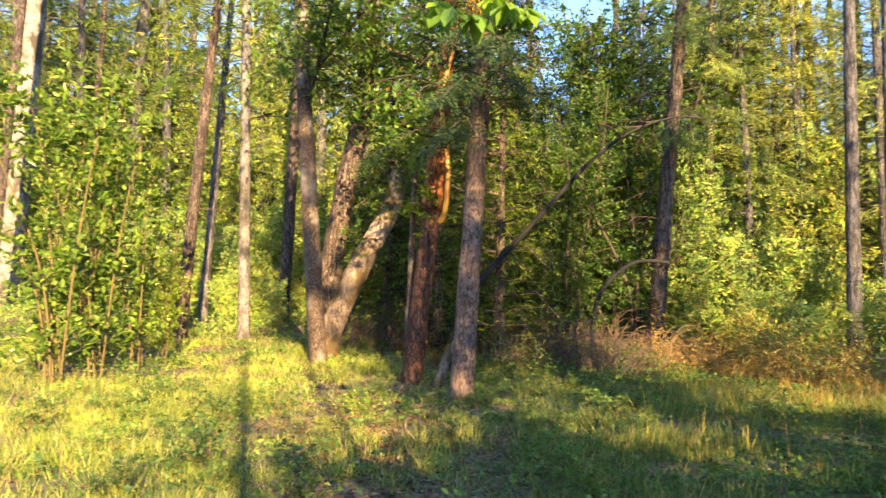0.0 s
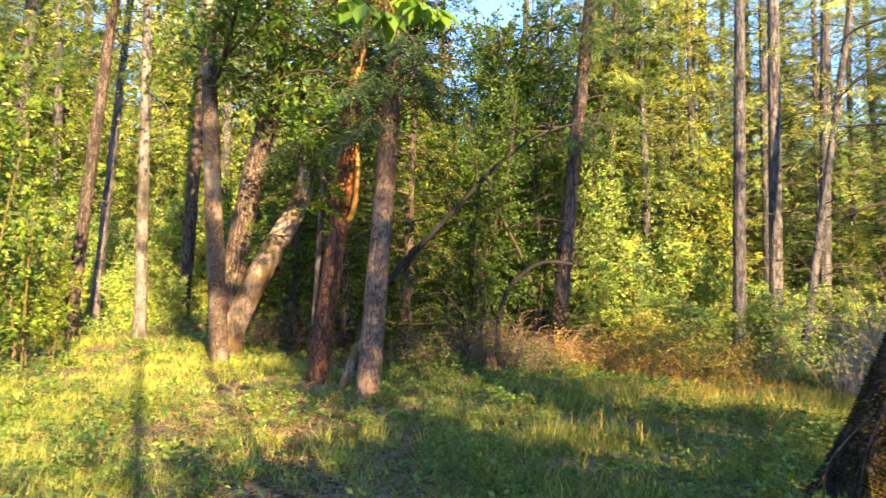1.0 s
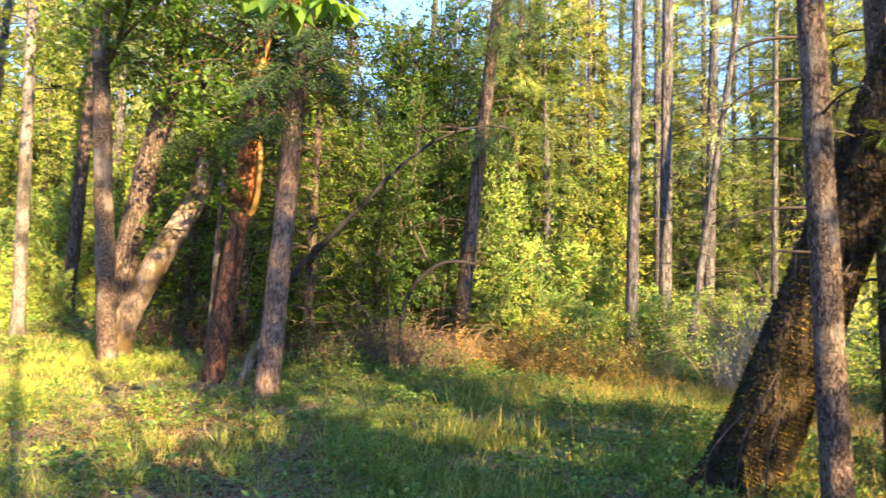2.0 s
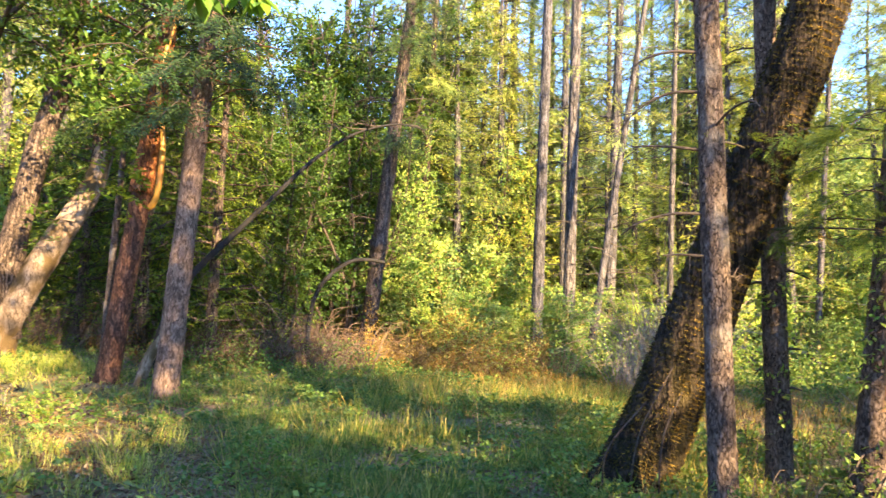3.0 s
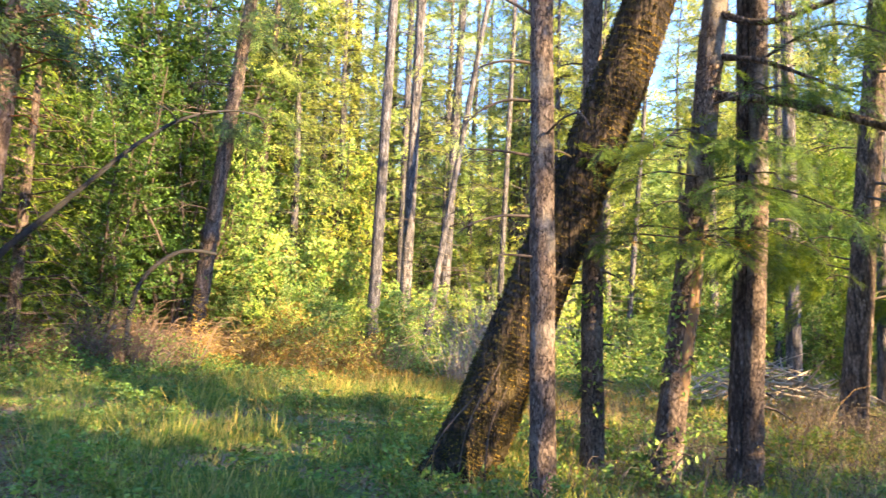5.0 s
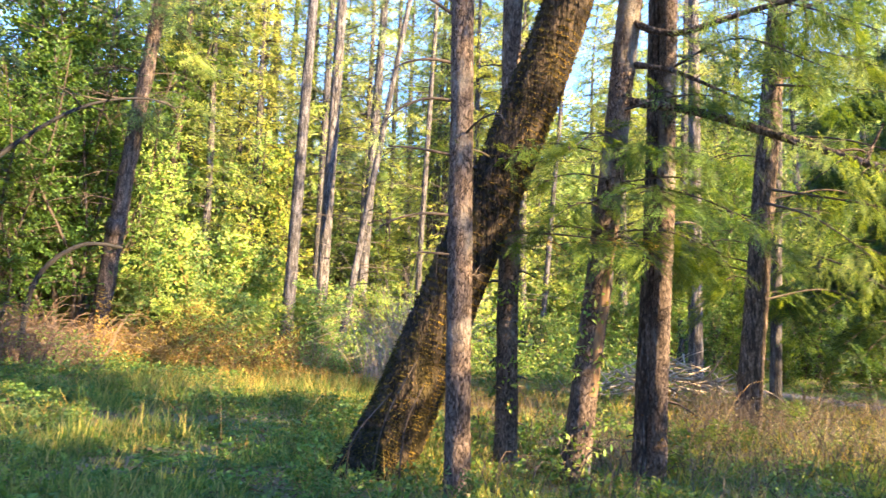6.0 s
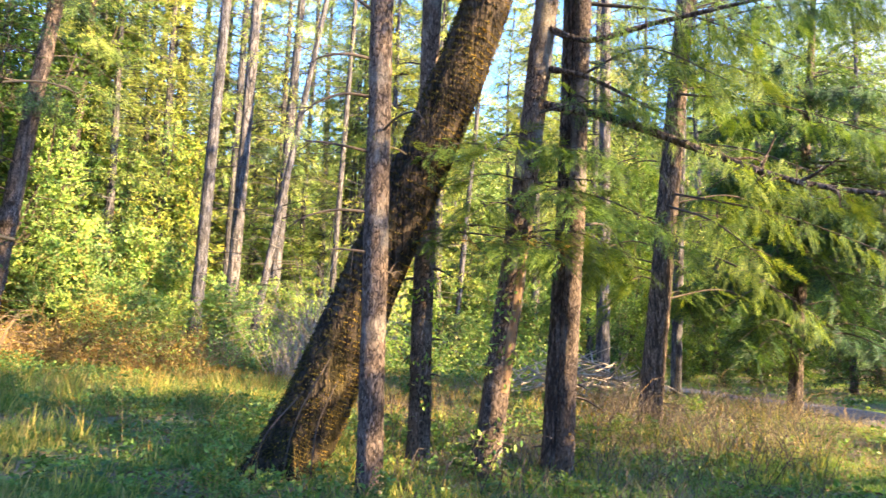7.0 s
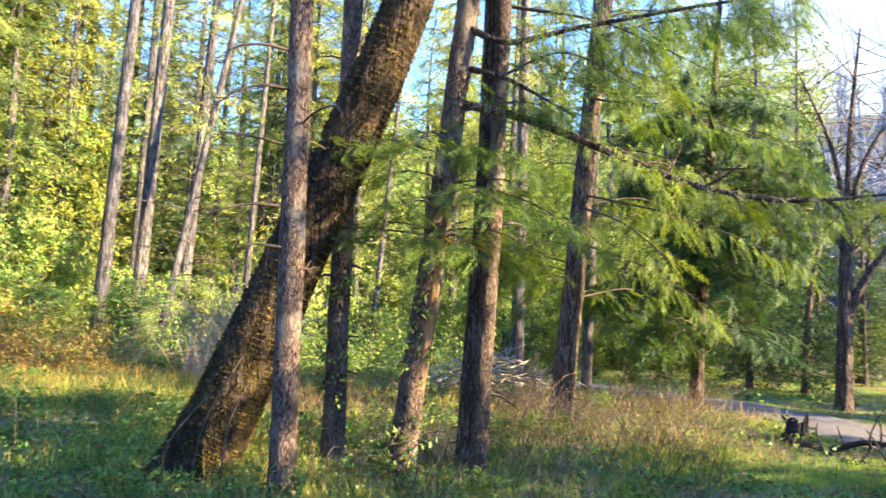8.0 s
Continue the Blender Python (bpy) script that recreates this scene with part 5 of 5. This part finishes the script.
snag, p = tree("pine_snag", "slender dead pine behind the glade", *behind(9, 0.05), 9.5, 0.1, 0.10, 0.06, M_PINE_BARK)
dead_branches(snag, p, 8, 0.4, 0.95, 1.0)
# leaf clumps added to the snag only to dapple the ground
leafy(snag, p, 0.5, 0.85, 34, 2.3, 30, 0.14, M_SHADED_LEAF)

# ---------------------------------------------------------------- undergrowth
def scatter(n, b0, b1, d0, d1, power=1.0):
    b = rng.uniform(b0, b1, n)
    d = (d0 ** power + (d1 ** power - d0 ** power) * rng.uniform(0, 1, n)) ** (1 / power)
    x, y = d * np.sin(np.radians(b)), d * np.cos(np.radians(b))
    return x, y, b, d


def waves(x, y, k, seed):
    r = np.random.default_rng(seed)
    v = np.zeros_like(x)
    for _ in range(7):
        a, f, p0 = r.uniform(0, 6.28), k * r.uniform(0.5, 2.0), r.uniform(0, 6.28)
        v += np.sin(f * (x * math.cos(a) + y * math.sin(a)) + p0)
    return v / 7


def litter_zone(b, d):
    """Bare, leaf-strewn floor under the madrones."""
    return np.maximum(np.exp(-((b + 4) / 7.5) ** 2 - ((d - 8.6) / 3.4) ** 2), 1.0 * np.exp(-((b - 6) / 6) ** 2 - ((d - 7) / 2.2) ** 2))


def grass(name, label, tufts, per, b0, b1, d0, d1, height, width, material, keep, power=1.0, tilt=0.4, size=0.07):
    """Grass in tufts: the blades of each fan out from one foot."""
    x, y, b, d = scatter(tufts, b0, b1, d0, d1, power)
    ok = off_path(x, y) & (rng.uniform(0, 1, tufts) < keep(x, y, b, d))
    x, y, d = x[ok], y[ok], d[ok]
    tuft_h = np.where(b[ok] > 77, 0.5, 1.0) * height * rng.uniform(0.35, 1.3, len(x)) * (0.75 + 0.7 * np.clip(waves(x, y, 1.1, 5), -0.6, 0.6))
    w = np.repeat(np.arange(len(x)), per)
    n = len(w)
    off = rng.normal(0, 1, (n, 2)) * (size * rng.uniform(0.5, 1.5, len(x)))[w][:, None]
    px, py = x[w] + off[:, 0], y[w] + off[:, 1]
    base = np.stack([px, py, ground_z(px, py) - 0.01], 1)
    al = np.concatenate([off / size * 0.25, np.ones((n, 1))], 1) + rng.normal(0, tilt, (n, 3)) * (1, 1, 0.2)
    sh = blades(Shape(), base, al, rng.normal(size=(n, 3)) * (1, 1, 0.2), tuft_h[w] * rng.uniform(0.5, 1.15, n), width * (0.7 + 0.035 * d[w]) * rng.uniform(0.7, 1.3, n), 0.3)
    tagged(new(name, sh.mesh(name, material)), label, "grass", kind="stuff")


def lush(x, y, b, d):
    return np.clip(0.55 + 1.5 * waves(x, y, 1.5, 8), 0.05, 1) * (1 - 0.8 * litter_zone(b, d))


grass("meadow_grass", "soft green meadow grass in uneven tufts", 12500, 14, -36, 94, 4.6, 13, 0.19, 0.008, M_GRASS, lush, 1.5)
grass("bank_grass", "yellow-green grass on the bank and at the wood's edge", 9500, 10, -36, 94, 12, 30, 0.26, 0.013, M_GRASS, lush, 1.4, 0.45, 0.12)
grass("tall_grass", "long rank green grass in the shady hollow", 2000, 16, 6, 42, 5.5, 15, 0.38, 0.010, M_GRASS, lush, 1.4, 0.3)
grass("tall_grass", "long green grass round the feet of the firs", 1300, 16, 38, 77, 5.0, 14, 0.36, 0.010, M_GRASS, lush, 1.4, 0.3)

# tufts in the sunlit tint, only where sun falls on the left
grass("sunny_grass", "grass tinted yellow as if sunlit, in loose upright tufts", 5200, 16, -36, 4, 4.8, 17, 0.27, 0.0075, M_SUNLIT_GRASS, lambda x, y, b, d: lush(x, y, b, d) * (1 - smooth_step(b, -4, 4)), 1.4, 0.3, 0.08)

grass("path_lawn", "short bright green grass beside and beyond the path", 11500, 11, 54, 95, 5.2, 30, 0.17, 0.010, M_LAWN, lambda x, y, b, d: 0.35 + 0.6 * smooth_step(b, 56, 68), 1.5, 0.45, 0.12)


def straw_zone(x, y, b, d):
    amber = 0.6 * np.exp(-((b - 25) / 9) ** 2 - ((d - 16.8) / 2.5) ** 2)
    east = 0.06 * np.exp(-((b - 66) / 11) ** 2 - ((d - 11.5) / 3.5) ** 2)
    mid = 0.42 * np.exp(-((b - 42) / 10) ** 2 - ((d - 14) / 4) ** 2)
    return np.clip(amber + east + mid + 0.015, 0, 1)


grass("dry_weeds", "amber dry weeds and dead stalks", 22000, 9, -10, 90, 6, 24, 0.5, 0.006, M_STRAW, straw_zone, 1.4, 0.5, 0.1)


grass("lawn_grass", "fresh green grass on the verge beside the path", 2600, 13, 70, 95, 5.2, 12.6, 0.20, 0.008, M_LAWN, lush, 1.5, 0.4)
grass("tall_weeds", "tall tan weed stalks gone to seed beside the path", 800, 7, 62, 82.5, 9.0, 14.2, 0.72, 0.006, M_TAN_WEED, lambda x, y, b, d: 0.25 + 0.5 * np.clip(waves(x, y, 1.3, 17) + 0.3, 0, 1), 1.4, 0.22, 0.12)


grass("tan_grass", "thin tan dry grass among the fir trunks", 2400, 9, 38, 70, 6.2, 16, 0.42, 0.005, M_TAN_WEED, lambda x, y, b, d: 0.2 + 0.6 * np.clip(waves(x, y, 1.2, 23) + 0.25, 0, 1), 1.4, 0.35, 0.12)


def herbs():
    """Low leafy plants: a handful of leaves on each, at several heights."""
    n, per = 21000, 13
    x, y, b, d = scatter(n, -36, 92, 4.8, 19, 1.35)
    ok = off_path(x, y) & (rng.uniform(0, 1, n) < np.clip(0.55 + 1.2 * waves(x, y, 2.0, 12), 0.05, 1) * (0.38 + 0.6 * smooth_step(b, -4, 8)) * (1 - 0.4 * smooth_step(b, 38, 46)) * (1 - 0.7 * smooth_step(b, 54, 64)) * (1 - 0.6 * litter_zone(b, d)))
    x, y, d = x[ok], y[ok], d[ok]
    tall = rng.uniform(0.04, 0.26, len(x)) * np.clip(0.9 + 1.2 * waves(x, y, 1.2, 3), 0.3, 1.8)
    w = np.repeat(np.arange(len(x)), per)
    n = len(w)
    off = rng.normal(0, 0.055, (n, 2)) * (0.8 + 0.03 * d[w])[:, None]
    px, py = x[w] + off[:, 0], y[w] + off[:, 1]
    base = np.stack([px, py, ground_z(px, py) + 0.01 + tall[w] * rng.uniform(0.1, 1.0, n)], 1)
    big = (0.043 * rng.uniform(0.6, 1.8, len(x)) * (0.8 + 0.035 * d))[w]
    sh = blades(Shape(), base, rng.normal(size=(n, 3)) * (1, 1, 0.4), UP * 0.7 + rng.normal(0, 0.7, (n, 3)), big * rng.uniform(0.7, 1.3, n), big * 0.62, 0.15)
    tagged(new("ground_herbs", sh.mesh("ground_herbs", M_HERB)), "small-leaved green herbs covering the ground", "herbs", kind="stuff")


def litter():
    n = 80000
    x, y, b, d = scatter(n, -36, 92, 4.6, 17, 1.3)
    ok = off_path(x, y) & (rng.uniform(0, 1, n) < np.clip(litter_zone(b, d) * 0.9 + 0.15, 0, 1))
    x, y = x[ok], y[ok]
    base = np.stack([x, y, ground_z(x, y) + rng.uniform(0.004, 0.04, len(x))], 1)
    sh = blades(Shape(), base, rng.normal(size=(len(x), 3)) * (1, 1, 0.25), UP + rng.normal(0, 0.4, (len(x), 3)), 0.085 * rng.uniform(0.5, 1.3, len(x)), 0.036, 0.25)
    tagged(new("fallen_leaves", sh.mesh("fallen_leaves", M_LITTER)), "brown curled fallen leaves under the madrones", "leaves", kind="stuff")


herbs()
litter()


def thicket(name, label, b0, b1, d0, d1, n, height, stem, material, keep=0.0):
    """A tangle of thin arching stems."""
    sh = Shape()
    x, y, b, d = scatter(n, b0, b1, d0, d1)
    size = np.clip(0.75 + 0.9 * waves(x, y, 3.5, 31), 0.35, 1.3)
    for xx, yy, sz in zip(x, y, size):
        o = np.array((xx, yy, float(ground_z(xx, yy)) - 0.03))
        a, l = rng.uniform(0, 6.28), height * sz * rng.uniform(0.6, 1.2)
        e = o + np.array((math.cos(a), math.sin(a), 0)) * l * rng.uniform(0.2, 1.0) + UP * l * rng.uniform(0.3, 0.9)
        tube(sh, curve([o, (o + e) / 2 + UP * l * 0.3, e], 6), np.linspace(stem, stem * 0.35, 6), 3)
    tagged(new(name, sh.mesh(name, material)), label, "brushwood", kind="stuff")


thicket("bramble_thicket", "dark tangle of dry brambles under the trees", 2.5, 17, 15.5, 20, 1300, 1.25, 0.011, M_BRAMBLE)
thicket("bramble_thicket", "dark tangle of dry brambles behind the madrones", -8, 3, 17, 21, 700, 1.3, 0.011, M_BRAMBLE)
thicket("amber_bracken", "amber tangle of dry stems lit by the sun", 15, 34, 17, 21, 900, 1.2, 0.008, M_TAN_STEM)


def dry_leaves(name, label, n, b0, b1, d0, d1, high, size, material):
    """Withered leaves held up in a tangle of stems."""
    x, y, b, d = scatter(n, b0, b1, d0, d1)
    lump = np.clip(0.45 + 1.5 * waves(x, y, 2.6, 21), 0.12, 1.3)
    base = np.stack([x, y, ground_z(x, y) + high * lump * rng.uniform(0.05, 1, n) ** 0.8], 1)
    sh = blades(Shape(), base, sphere_dirs(n), UP + rng.normal(0, 0.6, (n, 3)), size * rng.uniform(0.5, 1.4, n), size * 0.5, 0.25)
    tagged(new(name, sh.mesh(name, material)), label, "brushwood", kind="stuff")


dry_leaves("withered_leaves", "withered brown leaves hanging in the brambles", 5000, -4, 11, 15.5, 21, 0.9, 0.09, M_LITTER)
dry_leaves("undergrowth_leaves", "low green leaves at the edge of the brambles", 5000, 1, 20, 14.5, 18, 0.7, 0.08, M_HERB)
dry_leaves("bracken_fronds", "golden withered bracken in the sun", 18000, 16.3, 31, 16.8, 21.5, 1.4, 0.065, M_STRAW)
dry_leaves("undergrowth_leaves", "green leaves of low undergrowth at the wood's edge", 17000, 22, 60, 17.2, 25, 1.5, 0.11, M_SUNLIT_LEAF)
dry_leaves("undergrowth_leaves", "green leaves of low undergrowth on the bank", 8000, -34, -6, 18, 25, 0.9, 0.11, M_SUNLIT_LEAF)
thicket("dead_weeds", "brown dead weeds round the foot of a fir", 61, 77, 8.5, 13.5, 800, 0.9, 0.0045, M_TWIG)
dry_leaves("withered_weeds", "small rusty leaves on the dead weeds", 1600, 58, 78, 8.5, 14, 0.75, 0.036, M_TAN_WEED)
thicket("bare_shrub", "pale grey leafless shrub of thin arching twigs", 36, 42.5, 15.5, 18.5, 330, 3.2, 0.010, M_DEAD_WOOD)
thicket("dry_stalks", "thin dry twigs and stalks among the sunlit-tinted grass", -34, 2, 7, 14, 160, 0.6, 0.004, M_TAN_STEM)
thicket("dry_stalks", "thin pale dry stalks standing in the grass", 0, 80, 8, 16, 330, 1.0, 0.003, M_TAN_STEM)
thicket("fir_foot_twigs", "brown twigs and weeds at the feet of the firs", 40, 78, 6, 14, 800, 0.7, 0.005, M_TWIG)

# ---------------------------------------------------------------- dead wood on the ground
def stick(sh, a, b, r, sides=6):
    a, b = np.asarray(a, float), np.asarray(b, float)
    tube(sh, curve([a, (a + b) / 2 + rng.normal(0, 0.04, 3), b], 8), np.linspace(r, r * 0.5, 8), sides, 0.08)


pile = thing("brush_pile", spot(60, 15.2), "heap of grey branches among the trees, lightened as if sunlit", "brush pile")
for _ in range(150):
    u_ = rng.normal(0, 0.8)
    o = np.array((*(RIGHT(59.5)[:2] * u_ + AWAY(59.5)[:2] * rng.normal(0, 0.6)), rng.uniform(0.0, 0.75) * math.exp(-u_ * u_ / 1.6)))
    a = rng.uniform(0, 6.28)
    l = rng.uniform(0.5, 1.4)
    sh = Shape()
    stick(sh, o - np.array((math.cos(a), math.sin(a), 0.0)) * l / 2, o + np.array((math.cos(a), math.sin(a), rng.uniform(-0.4, 1.1))) * l / 2, rng.uniform(0.010, 0.028))
    part("branch", sh.mesh("branch", M_SUNLIT_WOOD, True), pile)


def log(name, label, b0, d0, b1, d1, r, material, twigs=0, lift=0.0):
    a, b = spot(b0, d0, r * 0.7), spot(b1, d1, r * 0.7 + lift)
    ob = thing(name, (*a[:2], a[2] - r * 0.7), label, "log")
    sh = Shape()
    o = np.array(ob.location)
    stick(sh, a - o, b - o, r, 12)
    part("log", sh.mesh("log", material, True), ob)
    for _ in range(twigs):
        s0 = (a + (b - a) * rng.uniform(0.2, 1)) - o
        e0 = s0 + rng.normal(0, 0.16, 3) + UP * rng.uniform(0.05, 0.25)
        sh = tube(Shape(), curve([s0, (s0 + e0) / 2 + rng.normal(0, 0.05, 3), e0], 7), np.linspace(r * 0.35, r * 0.12, 7), 6, 0.1)
        part("snag", sh.mesh("snag", material, True), ob)


log("fallen_log", "dark log lying by the path", 81.7, 11.0, 84.4, 10.5, 0.045, M_BLACK_WOOD, 4)
log("fallen_log", "short dark length of branch by the path", 84.6, 10.2, 87.8, 9.9, 0.04, M_BLACK_WOOD, 4)
log("fallen_log", "crooked dark log with bare snags by the path", 84.2, 10.9, 88.6, 10.6, 0.045, M_BLACK_WOOD, 7, 0.16)
log("fallen_log", "grey fallen log in the grass", 67.5, 17.5, 71.0, 16.8, 0.06, M_DEAD_WOOD, 3)
log("fallen_branch", "dry branch lying in the grass", -20, 12.0, -8, 11.2, 0.014, M_DEAD_WOOD, 5)
log("fallen_branch", "short broken branch in the weeds", 60.5, 9.0, 63, 8.8, 0.03, M_TWIG, 2)
stump = thing("stump", spot(82.1, 11.3), "black broken stump beside the path", "stump")
S = RIGHT(82)
sh = tube(Shape(), curve([-UP * 0.1, UP * 0.1, UP * 0.24 + S * 0.04], 10), np.linspace(0.24, 0.19, 10), 12, 0.16, 5)
for k in range(11):
    a_ = S * 0.15 * math.cos(k * 0.6) + AWAY(82) * 0.15 * math.sin(k * 0.6) + UP * 0.18
    tube(sh, curve([a_, a_ + UP * 0.1, a_ + S * 0.05 + UP * (0.14 + 0.16 * rng.uniform() + 0.9 * max(0.0, a_ @ S))], 5), np.linspace(0.07, 0.012, 5), 6, 0.15)
tube(sh, curve([-S * 0.1 + UP * 0.2, -S * 0.2 + UP * 0.42, -S * 0.26 + UP * 0.5], 6), np.linspace(0.045, 0.02, 6), 6, 0.12)
tube(sh, curve([-S * 0.18 + UP * 0.38, -S * 0.1 + UP * 0.46, -S * 0.02 + UP * 0.46], 5), np.linspace(0.03, 0.012, 5), 6, 0.12)
part("body", sh.mesh("body", M_BLACK_WOOD, True), stump)
stump.scale = (0.74, 0.74, 0.7)

# ---------------------------------------------------------------- overhanging madrone spray with large leaves
# trunk and crown lie out of view, added to carry the hanging leaves
over = thing("madrone_tree", spot(108.4, 3.8), "added madrone, trunk unseen, whose limb hangs large fresh leaves overhead", "tree")
o = np.array(over.location)
part("trunk", trunk_mesh("trunk", [-UP * 0.2, UP * 2, UP * 4 - RIGHT(90) * 0.3, UP * 9.2], 0.14, 0.05, M_RED_BARK), over)
# unseen crown, placed to dapple the trunks ahead
leafy(over, [UP * 5.6, UP * 7.2, UP * 9.2], 0.0, 1.0, 120, 1.8, 60, 0.13, M_GLOSSY)
ends = [(np.append(at(b, d), z) - o) for b, d, z in ((0.6, 4.2, 3.38), (2.3, 4.2, 3.34), (5.2, 4.2, 3.42), (6.6, 4.3, 3.42), (-0.6, 4.5, 3.56), (3.9, 4.4, 3.56))]
hub = np.append(at(3.0, 4.4), 4.25) - o
arm = tube(Shape(), curve([UP * 5.2, (hub + UP * 5.2) / 2 + UP * 0.4, hub], 30), np.linspace(0.05, 0.015, 30), 8, 0.04)
limb = part("limb", arm.mesh("limb", M_TWIG, True), over)
for e in ends:
    part("twig", tube(Shape(), curve([hub, (hub + e) / 2 + UP * 0.18, e], 10), np.linspace(0.009, 0.005, 10), 6).mesh("twig", M_TWIG, True), limb)
one_leaf = blades(Shape(), np.zeros((1, 3)), np.array([[1.0, 0, 0]]), np.array([[0, 0, 1.0]]), 1.0, 0.46, 0.12, True).mesh("leaf", M_BIG_LEAF)
for e in ends:
    for k in range(8):
        lf = new("leaf", one_leaf)
        lf.parent = limb
        lf.location = Vector([float(c) for c in e + rng.normal(0, 0.012, 3)])
        lf.rotation_euler = (rng.normal(0, 0.4), rng.uniform(0.35, 1.15), k * 0.78 + rng.normal(0, 0.2))
        s = 0.17 * rng.uniform(0.75, 1.15)
        lf.scale = (s, s, s)
flower = Shape()
for _ in range(90):
    c = ends[1] + UP * 0.06 + rng.normal(0, 0.03, 3) * (1, 1, 1.3)
    blades(flower, np.repeat(c[None], 3, 0), sphere_dirs(3), sphere_dirs(3), 0.012, 0.010)
part("blossom", flower.mesh("blossom", M_STRAW), limb, "pale yellow-green blossom cluster")


# ---------------------------------------------------------------- grass round the stand and behind it
grass("glade_grass", "short trodden grass round the middle of the glade", 1500, 12, -180, 180, 0.9, 4.7, 0.12, 0.008, M_GRASS, lush, 1.6, 0.45)
grass("glade_grass", "uneven grass on the open side of the glade", 3200, 10, 94, 322, 4.6, 16, 0.18, 0.010, M_GRASS, lush, 1.5, 0.4, 0.09)
